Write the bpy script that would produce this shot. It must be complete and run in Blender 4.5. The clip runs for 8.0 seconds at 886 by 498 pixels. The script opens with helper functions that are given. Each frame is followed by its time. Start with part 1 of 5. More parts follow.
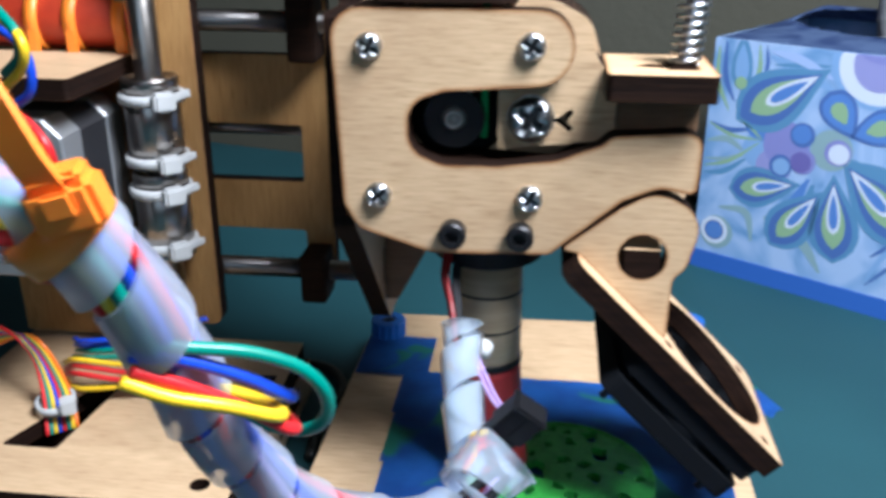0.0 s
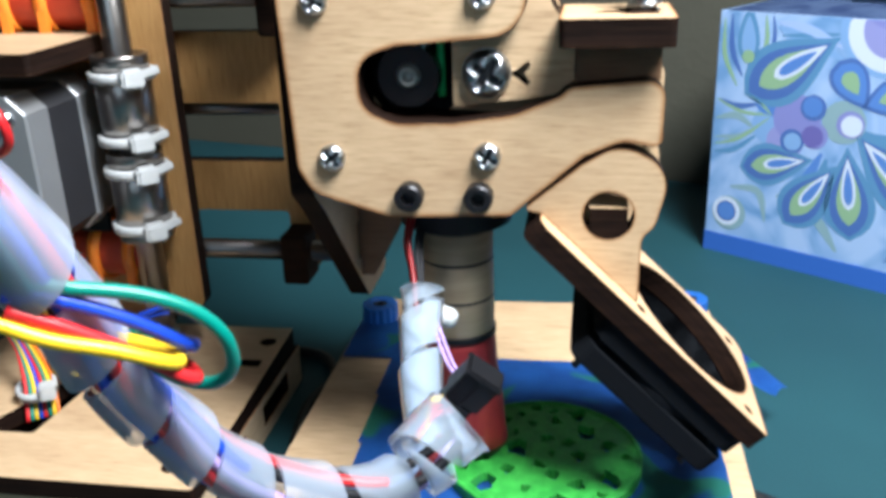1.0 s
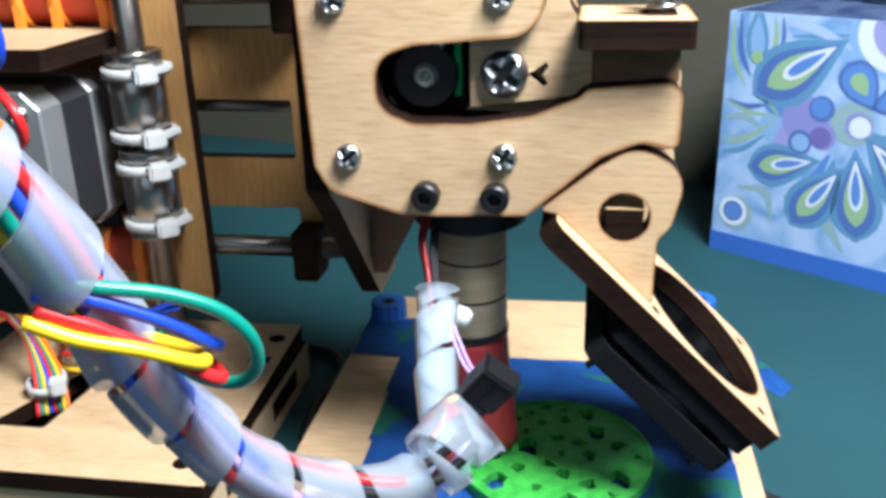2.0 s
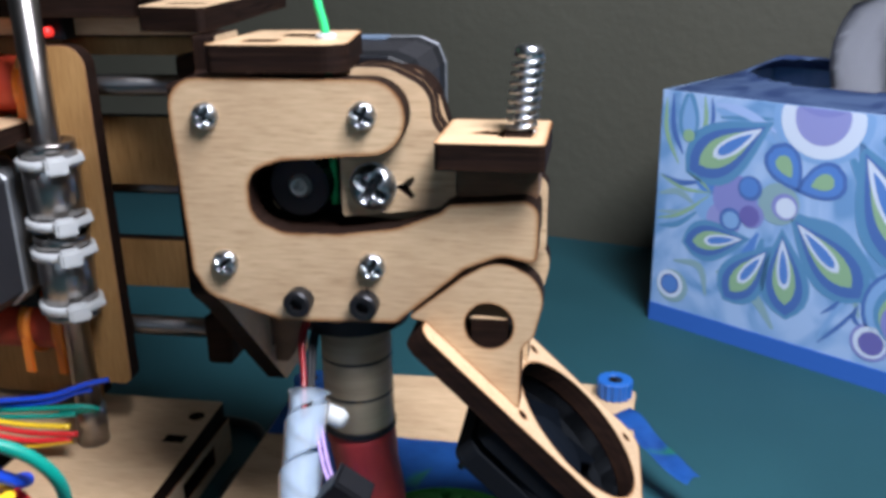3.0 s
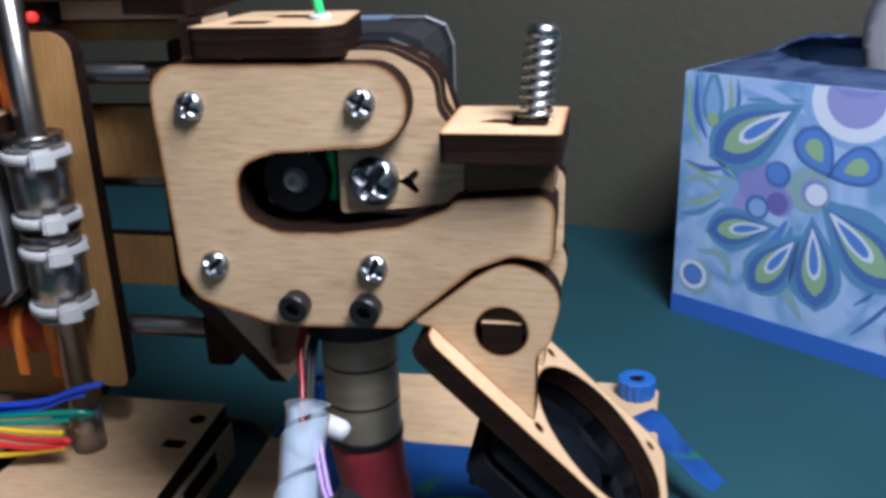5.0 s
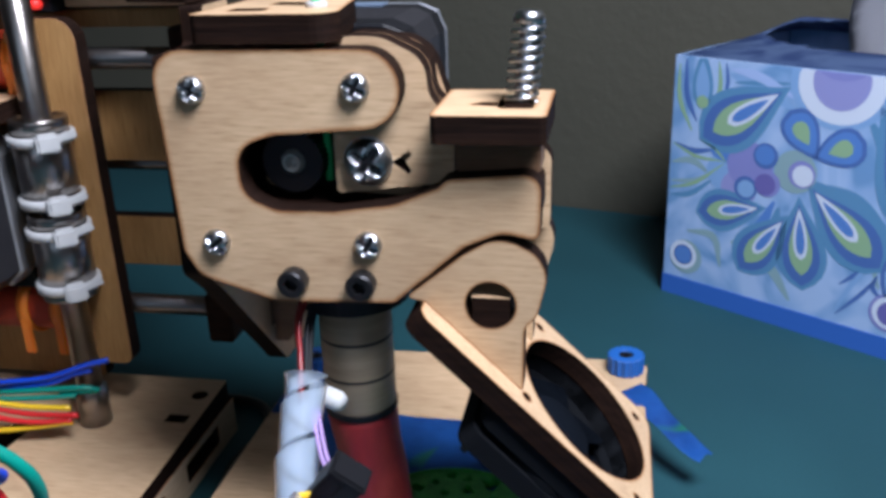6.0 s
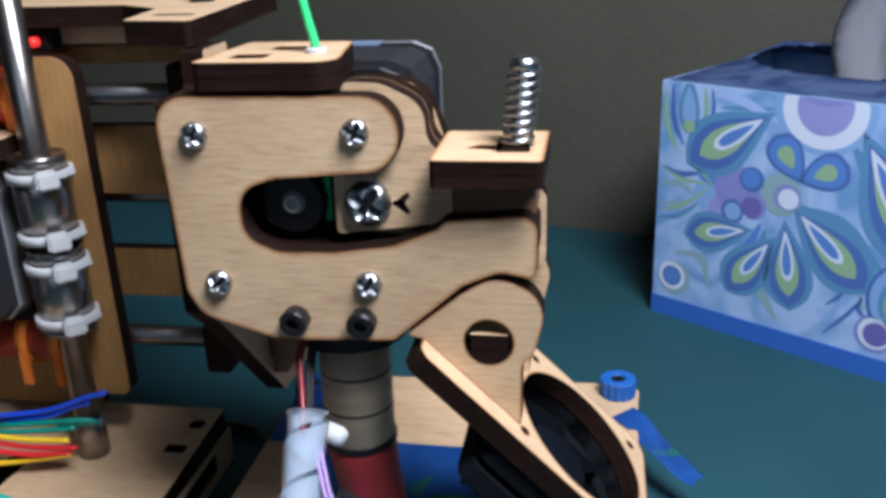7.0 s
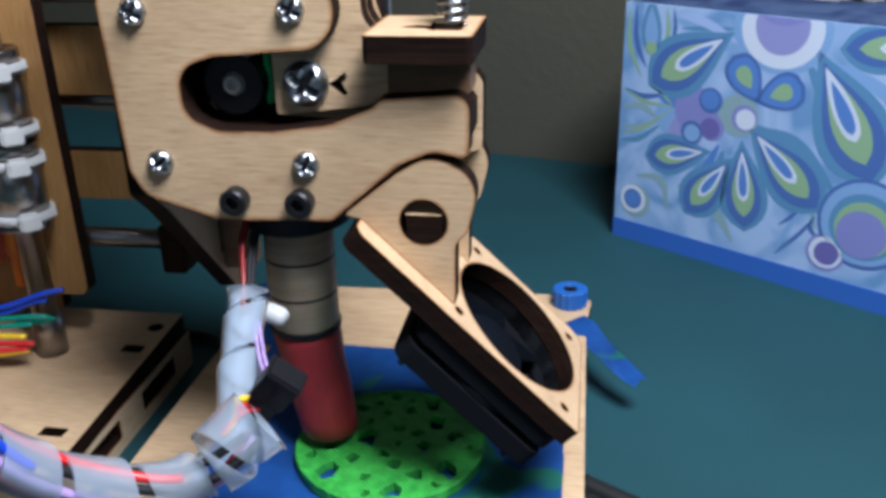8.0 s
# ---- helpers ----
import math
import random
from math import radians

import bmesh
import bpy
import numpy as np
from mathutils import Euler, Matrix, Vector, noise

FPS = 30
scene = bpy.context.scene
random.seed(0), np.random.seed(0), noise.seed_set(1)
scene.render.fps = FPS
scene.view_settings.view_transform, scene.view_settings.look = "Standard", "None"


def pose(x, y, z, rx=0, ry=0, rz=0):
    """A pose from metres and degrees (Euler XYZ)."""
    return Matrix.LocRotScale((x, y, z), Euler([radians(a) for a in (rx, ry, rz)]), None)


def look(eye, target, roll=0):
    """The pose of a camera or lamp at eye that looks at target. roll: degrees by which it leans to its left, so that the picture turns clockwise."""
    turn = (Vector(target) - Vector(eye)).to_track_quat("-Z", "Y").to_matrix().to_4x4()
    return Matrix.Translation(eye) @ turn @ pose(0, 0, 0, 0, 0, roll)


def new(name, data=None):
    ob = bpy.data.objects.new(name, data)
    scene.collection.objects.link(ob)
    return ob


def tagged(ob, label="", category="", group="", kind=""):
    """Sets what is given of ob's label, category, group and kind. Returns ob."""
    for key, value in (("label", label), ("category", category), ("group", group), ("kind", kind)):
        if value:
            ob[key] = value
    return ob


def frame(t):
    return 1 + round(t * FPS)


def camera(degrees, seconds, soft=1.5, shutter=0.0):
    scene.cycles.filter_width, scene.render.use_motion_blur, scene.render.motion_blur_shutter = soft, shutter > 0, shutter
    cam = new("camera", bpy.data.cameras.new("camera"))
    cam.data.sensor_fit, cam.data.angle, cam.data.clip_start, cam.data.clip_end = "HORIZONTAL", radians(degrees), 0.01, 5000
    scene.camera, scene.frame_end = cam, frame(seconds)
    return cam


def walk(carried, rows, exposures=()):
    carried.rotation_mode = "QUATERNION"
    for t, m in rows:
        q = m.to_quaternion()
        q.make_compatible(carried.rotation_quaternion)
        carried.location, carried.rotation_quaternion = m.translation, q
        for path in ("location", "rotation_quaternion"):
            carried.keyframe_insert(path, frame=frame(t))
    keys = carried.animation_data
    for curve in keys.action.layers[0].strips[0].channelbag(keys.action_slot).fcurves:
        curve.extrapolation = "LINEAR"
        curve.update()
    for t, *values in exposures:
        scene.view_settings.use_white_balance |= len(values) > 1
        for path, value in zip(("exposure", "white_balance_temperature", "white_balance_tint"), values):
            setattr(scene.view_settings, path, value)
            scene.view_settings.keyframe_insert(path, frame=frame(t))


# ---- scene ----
cam = camera(52.2, 8.0, soft=3.6, shutter=0.5)
PATH = [
    (0, (0.02, -0.178, 0.158), (-0.2, 1.665, -0.586), 0.2),
    (0.3, (0.0119, -0.1735, 0.1549), (-0.195, 1.674, -0.614), 0.2),
    (0.5, (0.013, -0.171, 0.15), (-0.186, 1.682, -0.576), -0.6),
    (0.7, (0.0262, -0.1719, 0.1512), (-0.232, 1.676, -0.558), -1.2),
    (1, (0.037, -0.172, 0.146), (-0.282, 1.666, -0.576), -2.1),
    (1.2, (0.033, -0.1718, 0.1437), (-0.279, 1.667, -0.591), -2.1),
    (2.3, (0.0337, -0.1727, 0.151), (-0.279, 1.672, -0.584), -1.3),
    (2.5, (0.029, -0.171, 0.155), (-0.219, 1.674, -0.577), -0.5),
    (2.7, (0.0359, -0.1721, 0.1597), (-0.203, 1.682, -0.519), -0.1),
    (3, (0.061, -0.168, 0.162), (-0.267, 1.692, -0.495), -1.0),
    (3.5, (0.064, -0.161, 0.166), (-0.298, 1.696, -0.481), -2.6),
    (4, (0.049, -0.152, 0.166), (-0.27, 1.71, -0.489), -2.0),
    (4.5, (0.067, -0.154, 0.164), (-0.342, 1.675, -0.533), -2.7),
    (4.7, (0.0645, -0.152, 0.1595), (-0.327, 1.675, -0.523), -2.3),
    (5.8, (0.0557, -0.1584, 0.1604), (-0.267, 1.671, -0.547), -1.9),
    (6, (0.063, -0.16, 0.161), (-0.297, 1.67, -0.56), -2.0),
    (6.5, (0.054, -0.162, 0.168), (-0.262, 1.678, -0.55), -1.6),
    (7, (0.061, -0.162, 0.168), (-0.269, 1.682, -0.535), -2.2),
    (7.5, (0.072, -0.165, 0.167), (-0.297, 1.665, -0.551), -2.6),
    (7.7, (0.0758, -0.1667, 0.1596), (-0.288, 1.654, -0.615), -2.4),
    (8, (0.073, -0.17, 0.155), (-0.23, 1.641, -0.637), -1.3),
]
walk(cam, [(t, look(eye, target, roll)) for t, eye, target, roll in PATH],
     exposures=[(0.0, -0.74, 6080, 12), (0.5, -0.45, 6400, 10), (1.0, -0.53, 6400, 9), (2.3, -0.42, 6500, 10), (3.0, -1.0, 6230, 16), (4.0, -1.22, 6080, 16), (6.0, -1.22, 6060, 18), (8.0, -1.24, 6150, 14)])

# ---- world and lamps ----
world = bpy.data.worlds.new("room_air")
scene.world = world
world.use_nodes = True
world.node_tree.nodes["Background"].inputs[0].default_value = (0.62, 0.80, 1.0, 1)
world.node_tree.nodes["Background"].inputs[1].default_value = 0.02


def area_lamp(name, eye, target, sx, sy, watts, colour):
    data = bpy.data.lights.new(name, "AREA")
    data.shape, data.size, data.size_y, data.energy, data.color = "RECTANGLE", sx, sy, watts, colour
    ob = new(name, data)
    ob.matrix_world = look(eye, target)
    return ob


area_lamp("window_light", (0.10, -1.65, 0.65), (0.02, 0.05, 0.1), 1.0, 0.7, 4.4, (0.62, 0.83, 1.0))
area_lamp("desk_lamp_light", (0.185, -0.125, 0.45), (0.03, 0.01, 0.10), 0.16, 0.16, 10.6, (0.925, 0.965, 0.985))

# ---- helpers ----
MM = 0.001


def thing(name, label, category, at=(0, 0, 0), group="", kind=""):
    ob = new(name)
    ob.empty_display_size = 0.01
    ob.location = [c * MM for c in at]
    return tagged(ob, label, category, group, kind)


def part(name, bm, mats, parent=None, label="", smooth=False):
    """One mesh object in world millimetres, linked under its thing."""
    mesh = bpy.data.meshes.new(name)
    bmesh.ops.scale(bm, vec=(MM, MM, MM), verts=bm.verts)
    if smooth:
        for f in bm.faces:
            f.smooth = True
    bm.to_mesh(mesh)
    bm.free()
    for m in mats if isinstance(mats, (list, tuple)) else [mats]:
        mesh.materials.append(m)
    ob = new(name, mesh)
    if parent:
        up, at = parent, Vector((0, 0, 0))
        while up:
            at = at + up.location
            up = up.parent
        ob.parent = parent
        ob.matrix_parent_inverse = Matrix.Translation(at).inverted() if parent.type == "EMPTY" else Matrix()
    if label:
        ob["label"] = label
    return ob


def solo(name, bm, mats, label, category, group="", kind="", smooth=False):
    return tagged(part(name, bm, mats, None, "", smooth), label, category, group, kind)


def fillet(points, n=6):
    """A closed outline with rounded corners from rows of (a, b, radius)."""
    out = []
    k = len(points)
    for i, (x, y, r) in enumerate(points):
        p, a, b = Vector((x, y)), Vector(points[i - 1][:2]), Vector(points[(i + 1) % k][:2])
        if r <= 0:
            out.append((x, y))
            continue
        u, v = (a - p), (b - p)
        half = u.angle(v) / 2
        cut = min(r / math.tan(half), u.length * 0.49, v.length * 0.49)
        rr = cut * math.tan(half)
        u, v = u.normalized(), v.normalized()
        mid = p + (u + v).normalized() * (rr / math.sin(half))
        s, e = p + u * cut - mid, p + v * cut - mid
        a0, a1 = math.atan2(s.y, s.x), math.atan2(e.y, e.x)
        while a1 - a0 > math.pi:
            a1 -= 2 * math.pi
        while a1 - a0 < -math.pi:
            a1 += 2 * math.pi
        for j in range(n + 1):
            t = a0 + (a1 - a0) * j / n
            out.append((mid.x + rr * math.cos(t), mid.y + rr * math.sin(t)))
    return out


def ring(cx, cy, r, n=28, ry=None):
    return [(cx + r * math.cos(2 * math.pi * i / n), cy + (ry or r) * math.sin(2 * math.pi * i / n)) for i in range(n)]


def rect(x0, y0, x1, y1, r=0.0):
    return fillet([(x0, y0, r), (x1, y0, r), (x1, y1, r), (x0, y1, r)], 4)


XZ = Matrix(((1, 0, 0, 0), (0, 0, 1, 0), (0, 1, 0, 0), (0, 0, 0, 1)))      # outline x, z; thickness along y
YZ = Matrix(((0, 0, 1, 0), (1, 0, 0, 0), (0, 1, 0, 0), (0, 0, 0, 1)))      # outline y, z; thickness along x
XY = Matrix()                                                             # outline x, y; thickness along z


def slab(outer, holes, c0, c1, frame_m, bevel=0.3, toast=0.0, into=None):
    """A sheet with holes: faces take slot 0, cut edges slot 1, scorched arrises slot 2."""
    bm = into or bmesh.new()
    uv = bm.loops.layers.uv.verify()
    loops = [outer] + list(holes)
    made = {}
    fill_edges = []
    for c in (c0, c1):
        made[c] = [[bm.verts.new((a, b, c)) for a, b in lp] for lp in loops]
        edges = []
        for lp in made[c]:
            for i in range(len(lp)):
                edges.append(bm.edges.new((lp[i - 1], lp[i])))
        got = bmesh.ops.triangle_fill(bm, use_beauty=True, use_dissolve=False, edges=edges)
        flat = [g for g in got["geom"] if isinstance(g, bmesh.types.BMFace)]
        for g in flat:
            g.material_index = 0
        if toast:
            rim = {v for lp in made[c] for v in lp}
            for f in bmesh.ops.inset_region(bm, faces=flat, thickness=toast, use_even_offset=True, use_boundary=True)["faces"]:
                f.material_index = 0
                for loop in f.loops:
                    loop[uv].uv = (0, 1.0 if loop.vert in rim else 0.0)
        fill_edges += edges
    sides = []
    for lp0, lp1 in zip(made[c0], made[c1]):
        run = 0.0
        for i in range(len(lp0)):
            step = (lp0[i].co - lp0[i - 1].co).length
            f = bm.faces.new((lp0[i - 1], lp0[i], lp1[i], lp1[i - 1]))
            f.material_index = 1
            for loop, (u, v) in zip(f.loops, ((run, 0), (run + step, 0), (run + step, 1), (run, 1))):
                loop[uv].uv = (u * 0.1, v)
            run += step
            sides.append(f)
    bmesh.ops.recalc_face_normals(bm, faces=[f for f in bm.faces])
    if bevel:
        bmesh.ops.bevel(bm, geom=fill_edges, offset=bevel, segments=1, affect="EDGES", material=2, clamp_overlap=True)
    vs = {v for v in bm.verts} if not into else None
    bmesh.ops.transform(bm, matrix=frame_m, verts=list(vs))
    bmesh.ops.recalc_face_normals(bm, faces=list(bm.faces))
    return bm


def lathe(profile, m, n=28, cap=True):
    """Turn a profile of (radius, height) about the local z axis."""
    bm = bmesh.new()
    rows = []
    for r, h in profile:
        rows.append([bm.verts.new((r * math.cos(2 * math.pi * i / n), r * math.sin(2 * math.pi * i / n), h)) for i in range(n)])
    for a, b in zip(rows, rows[1:]):
        for i in range(n):
            bm.faces.new((a[i - 1], a[i], b[i], b[i - 1]))
    if cap:
        bm.faces.new(rows[0])
        bm.faces.new(rows[-1])
    bmesh.ops.recalc_face_normals(bm, faces=list(bm.faces))
    bmesh.ops.transform(bm, matrix=m, verts=list(bm.verts))
    return bm


def mmpose(x, y, z, rx=0, ry=0, rz=0):
    return pose(x, y, z, rx, ry, rz)


def smooth_line(points, per=8):
    """A Catmull-Rom line through the points."""
    ps = [Vector(p) for p in points]
    ps = [ps[0] * 2 - ps[1]] + ps + [ps[-1] * 2 - ps[-2]]
    out = []
    for i in range(1, len(ps) - 2):
        a, b, c, d = ps[i - 1:i + 3]
        for j in range(per):
            t = j / per
            out.append(0.5 * ((2 * b) + (c - a) * t + (2 * a - 5 * b + 4 * c - d) * t * t + (3 * b - a - 3 * c + d) * t ** 3))
    out.append(ps[-2])
    return out


def frames_along(line):
    tang = [(line[min(i + 1, len(line) - 1)] - line[max(i - 1, 0)]).normalized() for i in range(len(line))]
    side = tang[0].orthogonal().normalized()
    out = []
    for p, t in zip(line, tang):
        side = (side - t * side.dot(t)).normalized()
        out.append((p, t, side, t.cross(side)))
    return out


def tube(points, r, n=10, per=8, into=None):
    bm = into or bmesh.new()
    rows = []
    for p, t, a, b in frames_along(smooth_line(points, per)):
        rows.append([bm.verts.new(p + (a * math.cos(2 * math.pi * i / n) + b * math.sin(2 * math.pi * i / n)) * r) for i in range(n)])
    for q, w in zip(rows, rows[1:]):
        for i in range(n):
            bm.faces.new((q[i - 1], q[i], w[i], w[i - 1]))
    bm.faces.new(rows[0])
    bm.faces.new(rows[-1])
    bmesh.ops.recalc_face_normals(bm, faces=list(bm.faces))
    return bm


def block(x0, x1, y0, y1, z0, z1, bevel=0.4, m=None):
    bm = bmesh.new()
    bmesh.ops.create_cube(bm, size=1)
    bmesh.ops.scale(bm, vec=(x1 - x0, y1 - y0, z1 - z0), verts=bm.verts)
    bmesh.ops.translate(bm, vec=((x0 + x1) / 2, (y0 + y1) / 2, (z0 + z1) / 2), verts=bm.verts)
    if bevel:
        bmesh.ops.bevel(bm, geom=list(bm.edges), offset=bevel, segments=2, affect="EDGES")
    if m:
        bmesh.ops.transform(bm, matrix=m, verts=list(bm.verts))
    return bm


# ---- materials ----
def material(name, colour, rough=0.5, metal=0.0, spec=0.5):
    m = bpy.data.materials.new(name)
    m.use_nodes = True
    b = m.node_tree.nodes["Principled BSDF"]
    b.inputs["Base Color"].default_value = (*colour, 1)
    b.inputs["Roughness"].default_value = rough
    b.inputs["Metallic"].default_value = metal
    b.inputs["Specular IOR Level"].default_value = spec
    return m


def node(m, kind, **values):
    n = m.node_tree.nodes.new(kind)
    for key, value in values.items():
        n.inputs[key.replace("_", " ")].default_value = value
    return n


def link(m, a, b):
    m.node_tree.links.new(a, b)


def stretched(m, sx, sy, sz, source="Object"):
    co = m.node_tree.nodes.new("ShaderNodeTexCoord")
    mp = m.node_tree.nodes.new("ShaderNodeMapping")
    mp.inputs["Scale"].default_value = (sx, sy, sz)
    link(m, co.outputs[source], mp.inputs["Vector"])
    return mp.outputs["Vector"]


def ramp(m, fac, stops):
    r = m.node_tree.nodes.new("ShaderNodeValToRGB")
    e = r.color_ramp.elements
    while len(e) < len(stops):
        e.new(0.5)
    for el, (at, c) in zip(e, stops):
        el.position, el.color = at, (*c, 1)
    link(m, fac, r.inputs["Fac"])
    return r.outputs["Color"]


def mixed(m, fac, a, b, how="MIX"):
    n = m.node_tree.nodes.new("ShaderNodeMix")
    n.data_type, n.blend_type = "RGBA", how
    for sock, v in ((n.inputs["Factor"], fac), (n.inputs["A"], a), (n.inputs["B"], b)):
        if isinstance(v, bpy.types.NodeSocket):
            link(m, v, sock)
        elif isinstance(v, tuple):
            sock.default_value = (*v, 1)
        else:
            n.inputs[0].default_value = v
    return n.outputs["Result"]


def noise_of(m, vec, scale, detail=4.0, rough=0.55, distort=0.0):
    n = node(m, "ShaderNodeTexNoise", Scale=scale, Detail=detail, Roughness=rough, Distortion=distort)
    link(m, vec, n.inputs["Vector"])
    return n.outputs["Fac"]


def bumped(m, height, strength, distance):
    n = node(m, "ShaderNodeBump", Strength=strength, Distance=distance)
    link(m, height, n.inputs["Height"])
    link(m, n.outputs["Normal"], m.node_tree.nodes["Principled BSDF"].inputs["Normal"])


def coloured(m, colour):
    link(m, colour, m.node_tree.nodes["Principled BSDF"].inputs["Base Color"])


def roughened(m, fac, lo, hi):
    n = node(m, "ShaderNodeMapRange", To_Min=lo, To_Max=hi)
    link(m, fac, n.inputs["Value"])
    link(m, n.outputs["Result"], m.node_tree.nodes["Principled BSDF"].inputs["Roughness"])


def plywood(name, light, dark, along):
    m = material(name, light, 0.55, 0, 0.35)
    sc = [1500.0, 1500.0, 1500.0]
    sc[along] = 150.0
    fine = noise_of(m, stretched(m, *sc), 1.0, 5.0, 0.6)
    sc2 = [70.0, 70.0, 70.0]
    sc2[along] = 26.0
    broad = noise_of(m, stretched(m, *sc2), 1.0, 3.0, 0.5, 0.8)
    c = ramp(m, broad, [(0.30, dark), (0.66, light)])
    g = ramp(m, fine, [(0.27, (0.55, 0.46, 0.38)), (0.40, (0.86, 0.82, 0.77)), (0.62, (1.08, 1.07, 1.06))])
    wood = mixed(m, 0.75, c, g, "MULTIPLY")
    co = m.node_tree.nodes.new("ShaderNodeTexCoord")
    sep = m.node_tree.nodes.new("ShaderNodeSeparateXYZ")
    link(m, co.outputs["UV"], sep.inputs[0])
    patch = noise_of(m, stretched(m, 130, 130, 130), 1.0, 3.0)
    k = m.node_tree.nodes.new("ShaderNodeMath")
    k.operation = "MULTIPLY"
    link(m, sep.outputs["Y"], k.inputs[0])
    link(m, patch, k.inputs[1])
    smoke = ramp(m, k.outputs[0], [(0.0, (1, 1, 1)), (0.20, (0.84, 0.72, 0.60)), (0.45, (0.48, 0.30, 0.20))])
    coloured(m, mixed(m, 1.0, wood, smoke, "MULTIPLY"))
    roughened(m, fine, 0.42, 0.66)
    bumped(m, fine, 0.25, 0.0001)
    return m


def burnt_edge():
    m = material("charred_plywood_edge", (0.03, 0.017, 0.012), 0.85, 0, 0.1)
    co = m.node_tree.nodes.new("ShaderNodeTexCoord")
    sep = m.node_tree.nodes.new("ShaderNodeSeparateXYZ")
    link(m, co.outputs["UV"], sep.inputs[0])
    ply = ramp(m, sep.outputs["Y"], [(0.0, (0.0225, 0.0108, 0.0067)), (0.30, (0.0135, 0.0067, 0.0049)), (0.36, (0.0203, 0.0103, 0.0072)),
                                     (0.44, (0.0117, 0.0058, 0.0045)), (0.62, (0.0144, 0.0072, 0.0049)), (0.67, (0.0216, 0.0112, 0.0077)),
                                     (0.75, (0.0126, 0.0063, 0.0045)), (1.0, (0.0203, 0.0099, 0.0063))])
    n = noise_of(m, stretched(m, 90, 90, 900), 1.0, 5.0, 0.65)
    mul = ramp(m, n, [(0.3, (0.35, 0.33, 0.32)), (0.7, (1.15, 1.05, 1.0))])
    coloured(m, mixed(m, 0.9, ply, mul, "MULTIPLY"))
    roughened(m, n, 0.55, 0.85)
    bumped(m, n, 0.5, 0.0003)
    return m


WOOD = plywood("birch_plywood", (0.60, 0.43, 0.27), (0.50, 0.345, 0.212), 0)
WOOD_Y = plywood("birch_plywood_lengthwise", (0.62, 0.48, 0.33), (0.52, 0.38, 0.25), 1)
WOOD_WARM = plywood("amber_plywood", (0.40, 0.225, 0.085), (0.30, 0.16, 0.058), 2)
# browned plywood, with the shade of the covered parts mixed into its colour
BROWN_SHADED = plywood("shaded_brown_plywood", (0.20, 0.115, 0.065), (0.13, 0.07, 0.038), 0)
EDGE = burnt_edge()
SCORCH = material("scorched_arris", (0.22, 0.10, 0.045), 0.7)
_n = noise_of(SCORCH, stretched(SCORCH, 260, 260, 260), 1.0, 3.0)
coloured(SCORCH, ramp(SCORCH, _n, [(0.3, (0.14, 0.055, 0.026)), (0.7, (0.50, 0.22, 0.10))]))
PLY, PLY_Y, PLY_WARM = [WOOD, EDGE, SCORCH], [WOOD_Y, EDGE, SCORCH], [WOOD_WARM, EDGE, SCORCH]


def metal(name, colour, rough, wear=0.1):
    m = material(name, colour, rough, 1.0)
    n = noise_of(m, stretched(m, 300, 300, 300), 1.0, 4.0)
    roughened(m, n, max(rough - wear, 0.05), rough + wear)
    return m


ZINC = metal("zinc_plated_steel", (0.48, 0.50, 0.53), 0.29, 0.05)
STEEL = metal("polished_rod_steel", (0.34, 0.315, 0.30), 0.30, 0.05)
DARKSTEEL = metal("dim_steel", (0.20, 0.19, 0.19), 0.35)
SHAFT = material("dull_shaft_steel", (0.45, 0.44, 0.42), 0.55, 0.6)
BLACKOX = material("black_oxide_steel", (0.02, 0.02, 0.023), 0.38, 0.6)
RECESS = material("shaded_drive_recess", (0.05, 0.05, 0.055), 0.5, 0.8)
ALU = material("cast_aluminium", (0.36, 0.37, 0.39), 0.45, 0.7)
_n = noise_of(ALU, stretched(ALU, 900, 900, 900), 1.0, 3.0)
roughened(ALU, _n, 0.38, 0.58)
bumped(ALU, _n, 0.15, 0.0001)
DARKALU = material("dull_grey_cap", (0.16, 0.17, 0.19), 0.5, 0.5)
LAM = material("black_motor_laminations", (0.018, 0.018, 0.022), 0.45)
_w = node(LAM, "ShaderNodeTexWave", Scale=420.0, Distortion=0.3)
_w.bands_direction = "Y"
link(LAM, stretched(LAM, 1, 1, 1), _w.inputs["Vector"])
bumped(LAM, _w.outputs["Fac"], 0.5, 0.0002)
PEEK = material("tan_grey_hot_end", (0.36, 0.31, 0.25), 0.5, 0.0)
_n = noise_of(PEEK, stretched(PEEK, 60, 60, 500), 1.0, 4.0)
coloured(PEEK, ramp(PEEK, _n, [(0.3, (0.27, 0.205, 0.135)), (0.7, (0.38, 0.295, 0.20))]))
RED = material("red_silicone_sleeve", (0.33, 0.022, 0.026), 0.55)
_n = noise_of(RED, stretched(RED, 120, 120, 60), 1.0, 5.0)
coloured(RED, ramp(RED, _n, [(0.3, (0.22, 0.012, 0.016)), (0.72, (0.42, 0.035, 0.036))]))
bumped(RED, _n, 0.4, 0.0006)
REDBAR = material("red_bearing_sleeve", (0.55, 0.045, 0.015), 0.5)
_n = noise_of(REDBAR, stretched(REDBAR, 90, 90, 90), 1.0, 4.0)
coloured(REDBAR, ramp(REDBAR, _n, [(0.3, (0.30, 0.022, 0.010)), (0.7, (0.50, 0.05, 0.015))]))
ORANGE = material("orange_nylon", (1.0, 0.27, 0.03), 0.4)
ORANGE.node_tree.nodes["Principled BSDF"].inputs["Subsurface Weight"].default_value = 0.25
ORANGE.node_tree.nodes["Principled BSDF"].inputs["Subsurface Radius"].default_value = (0.002, 0.001, 0.0005)
NYLON = material("natural_white_nylon", (0.50, 0.51, 0.52), 0.45)
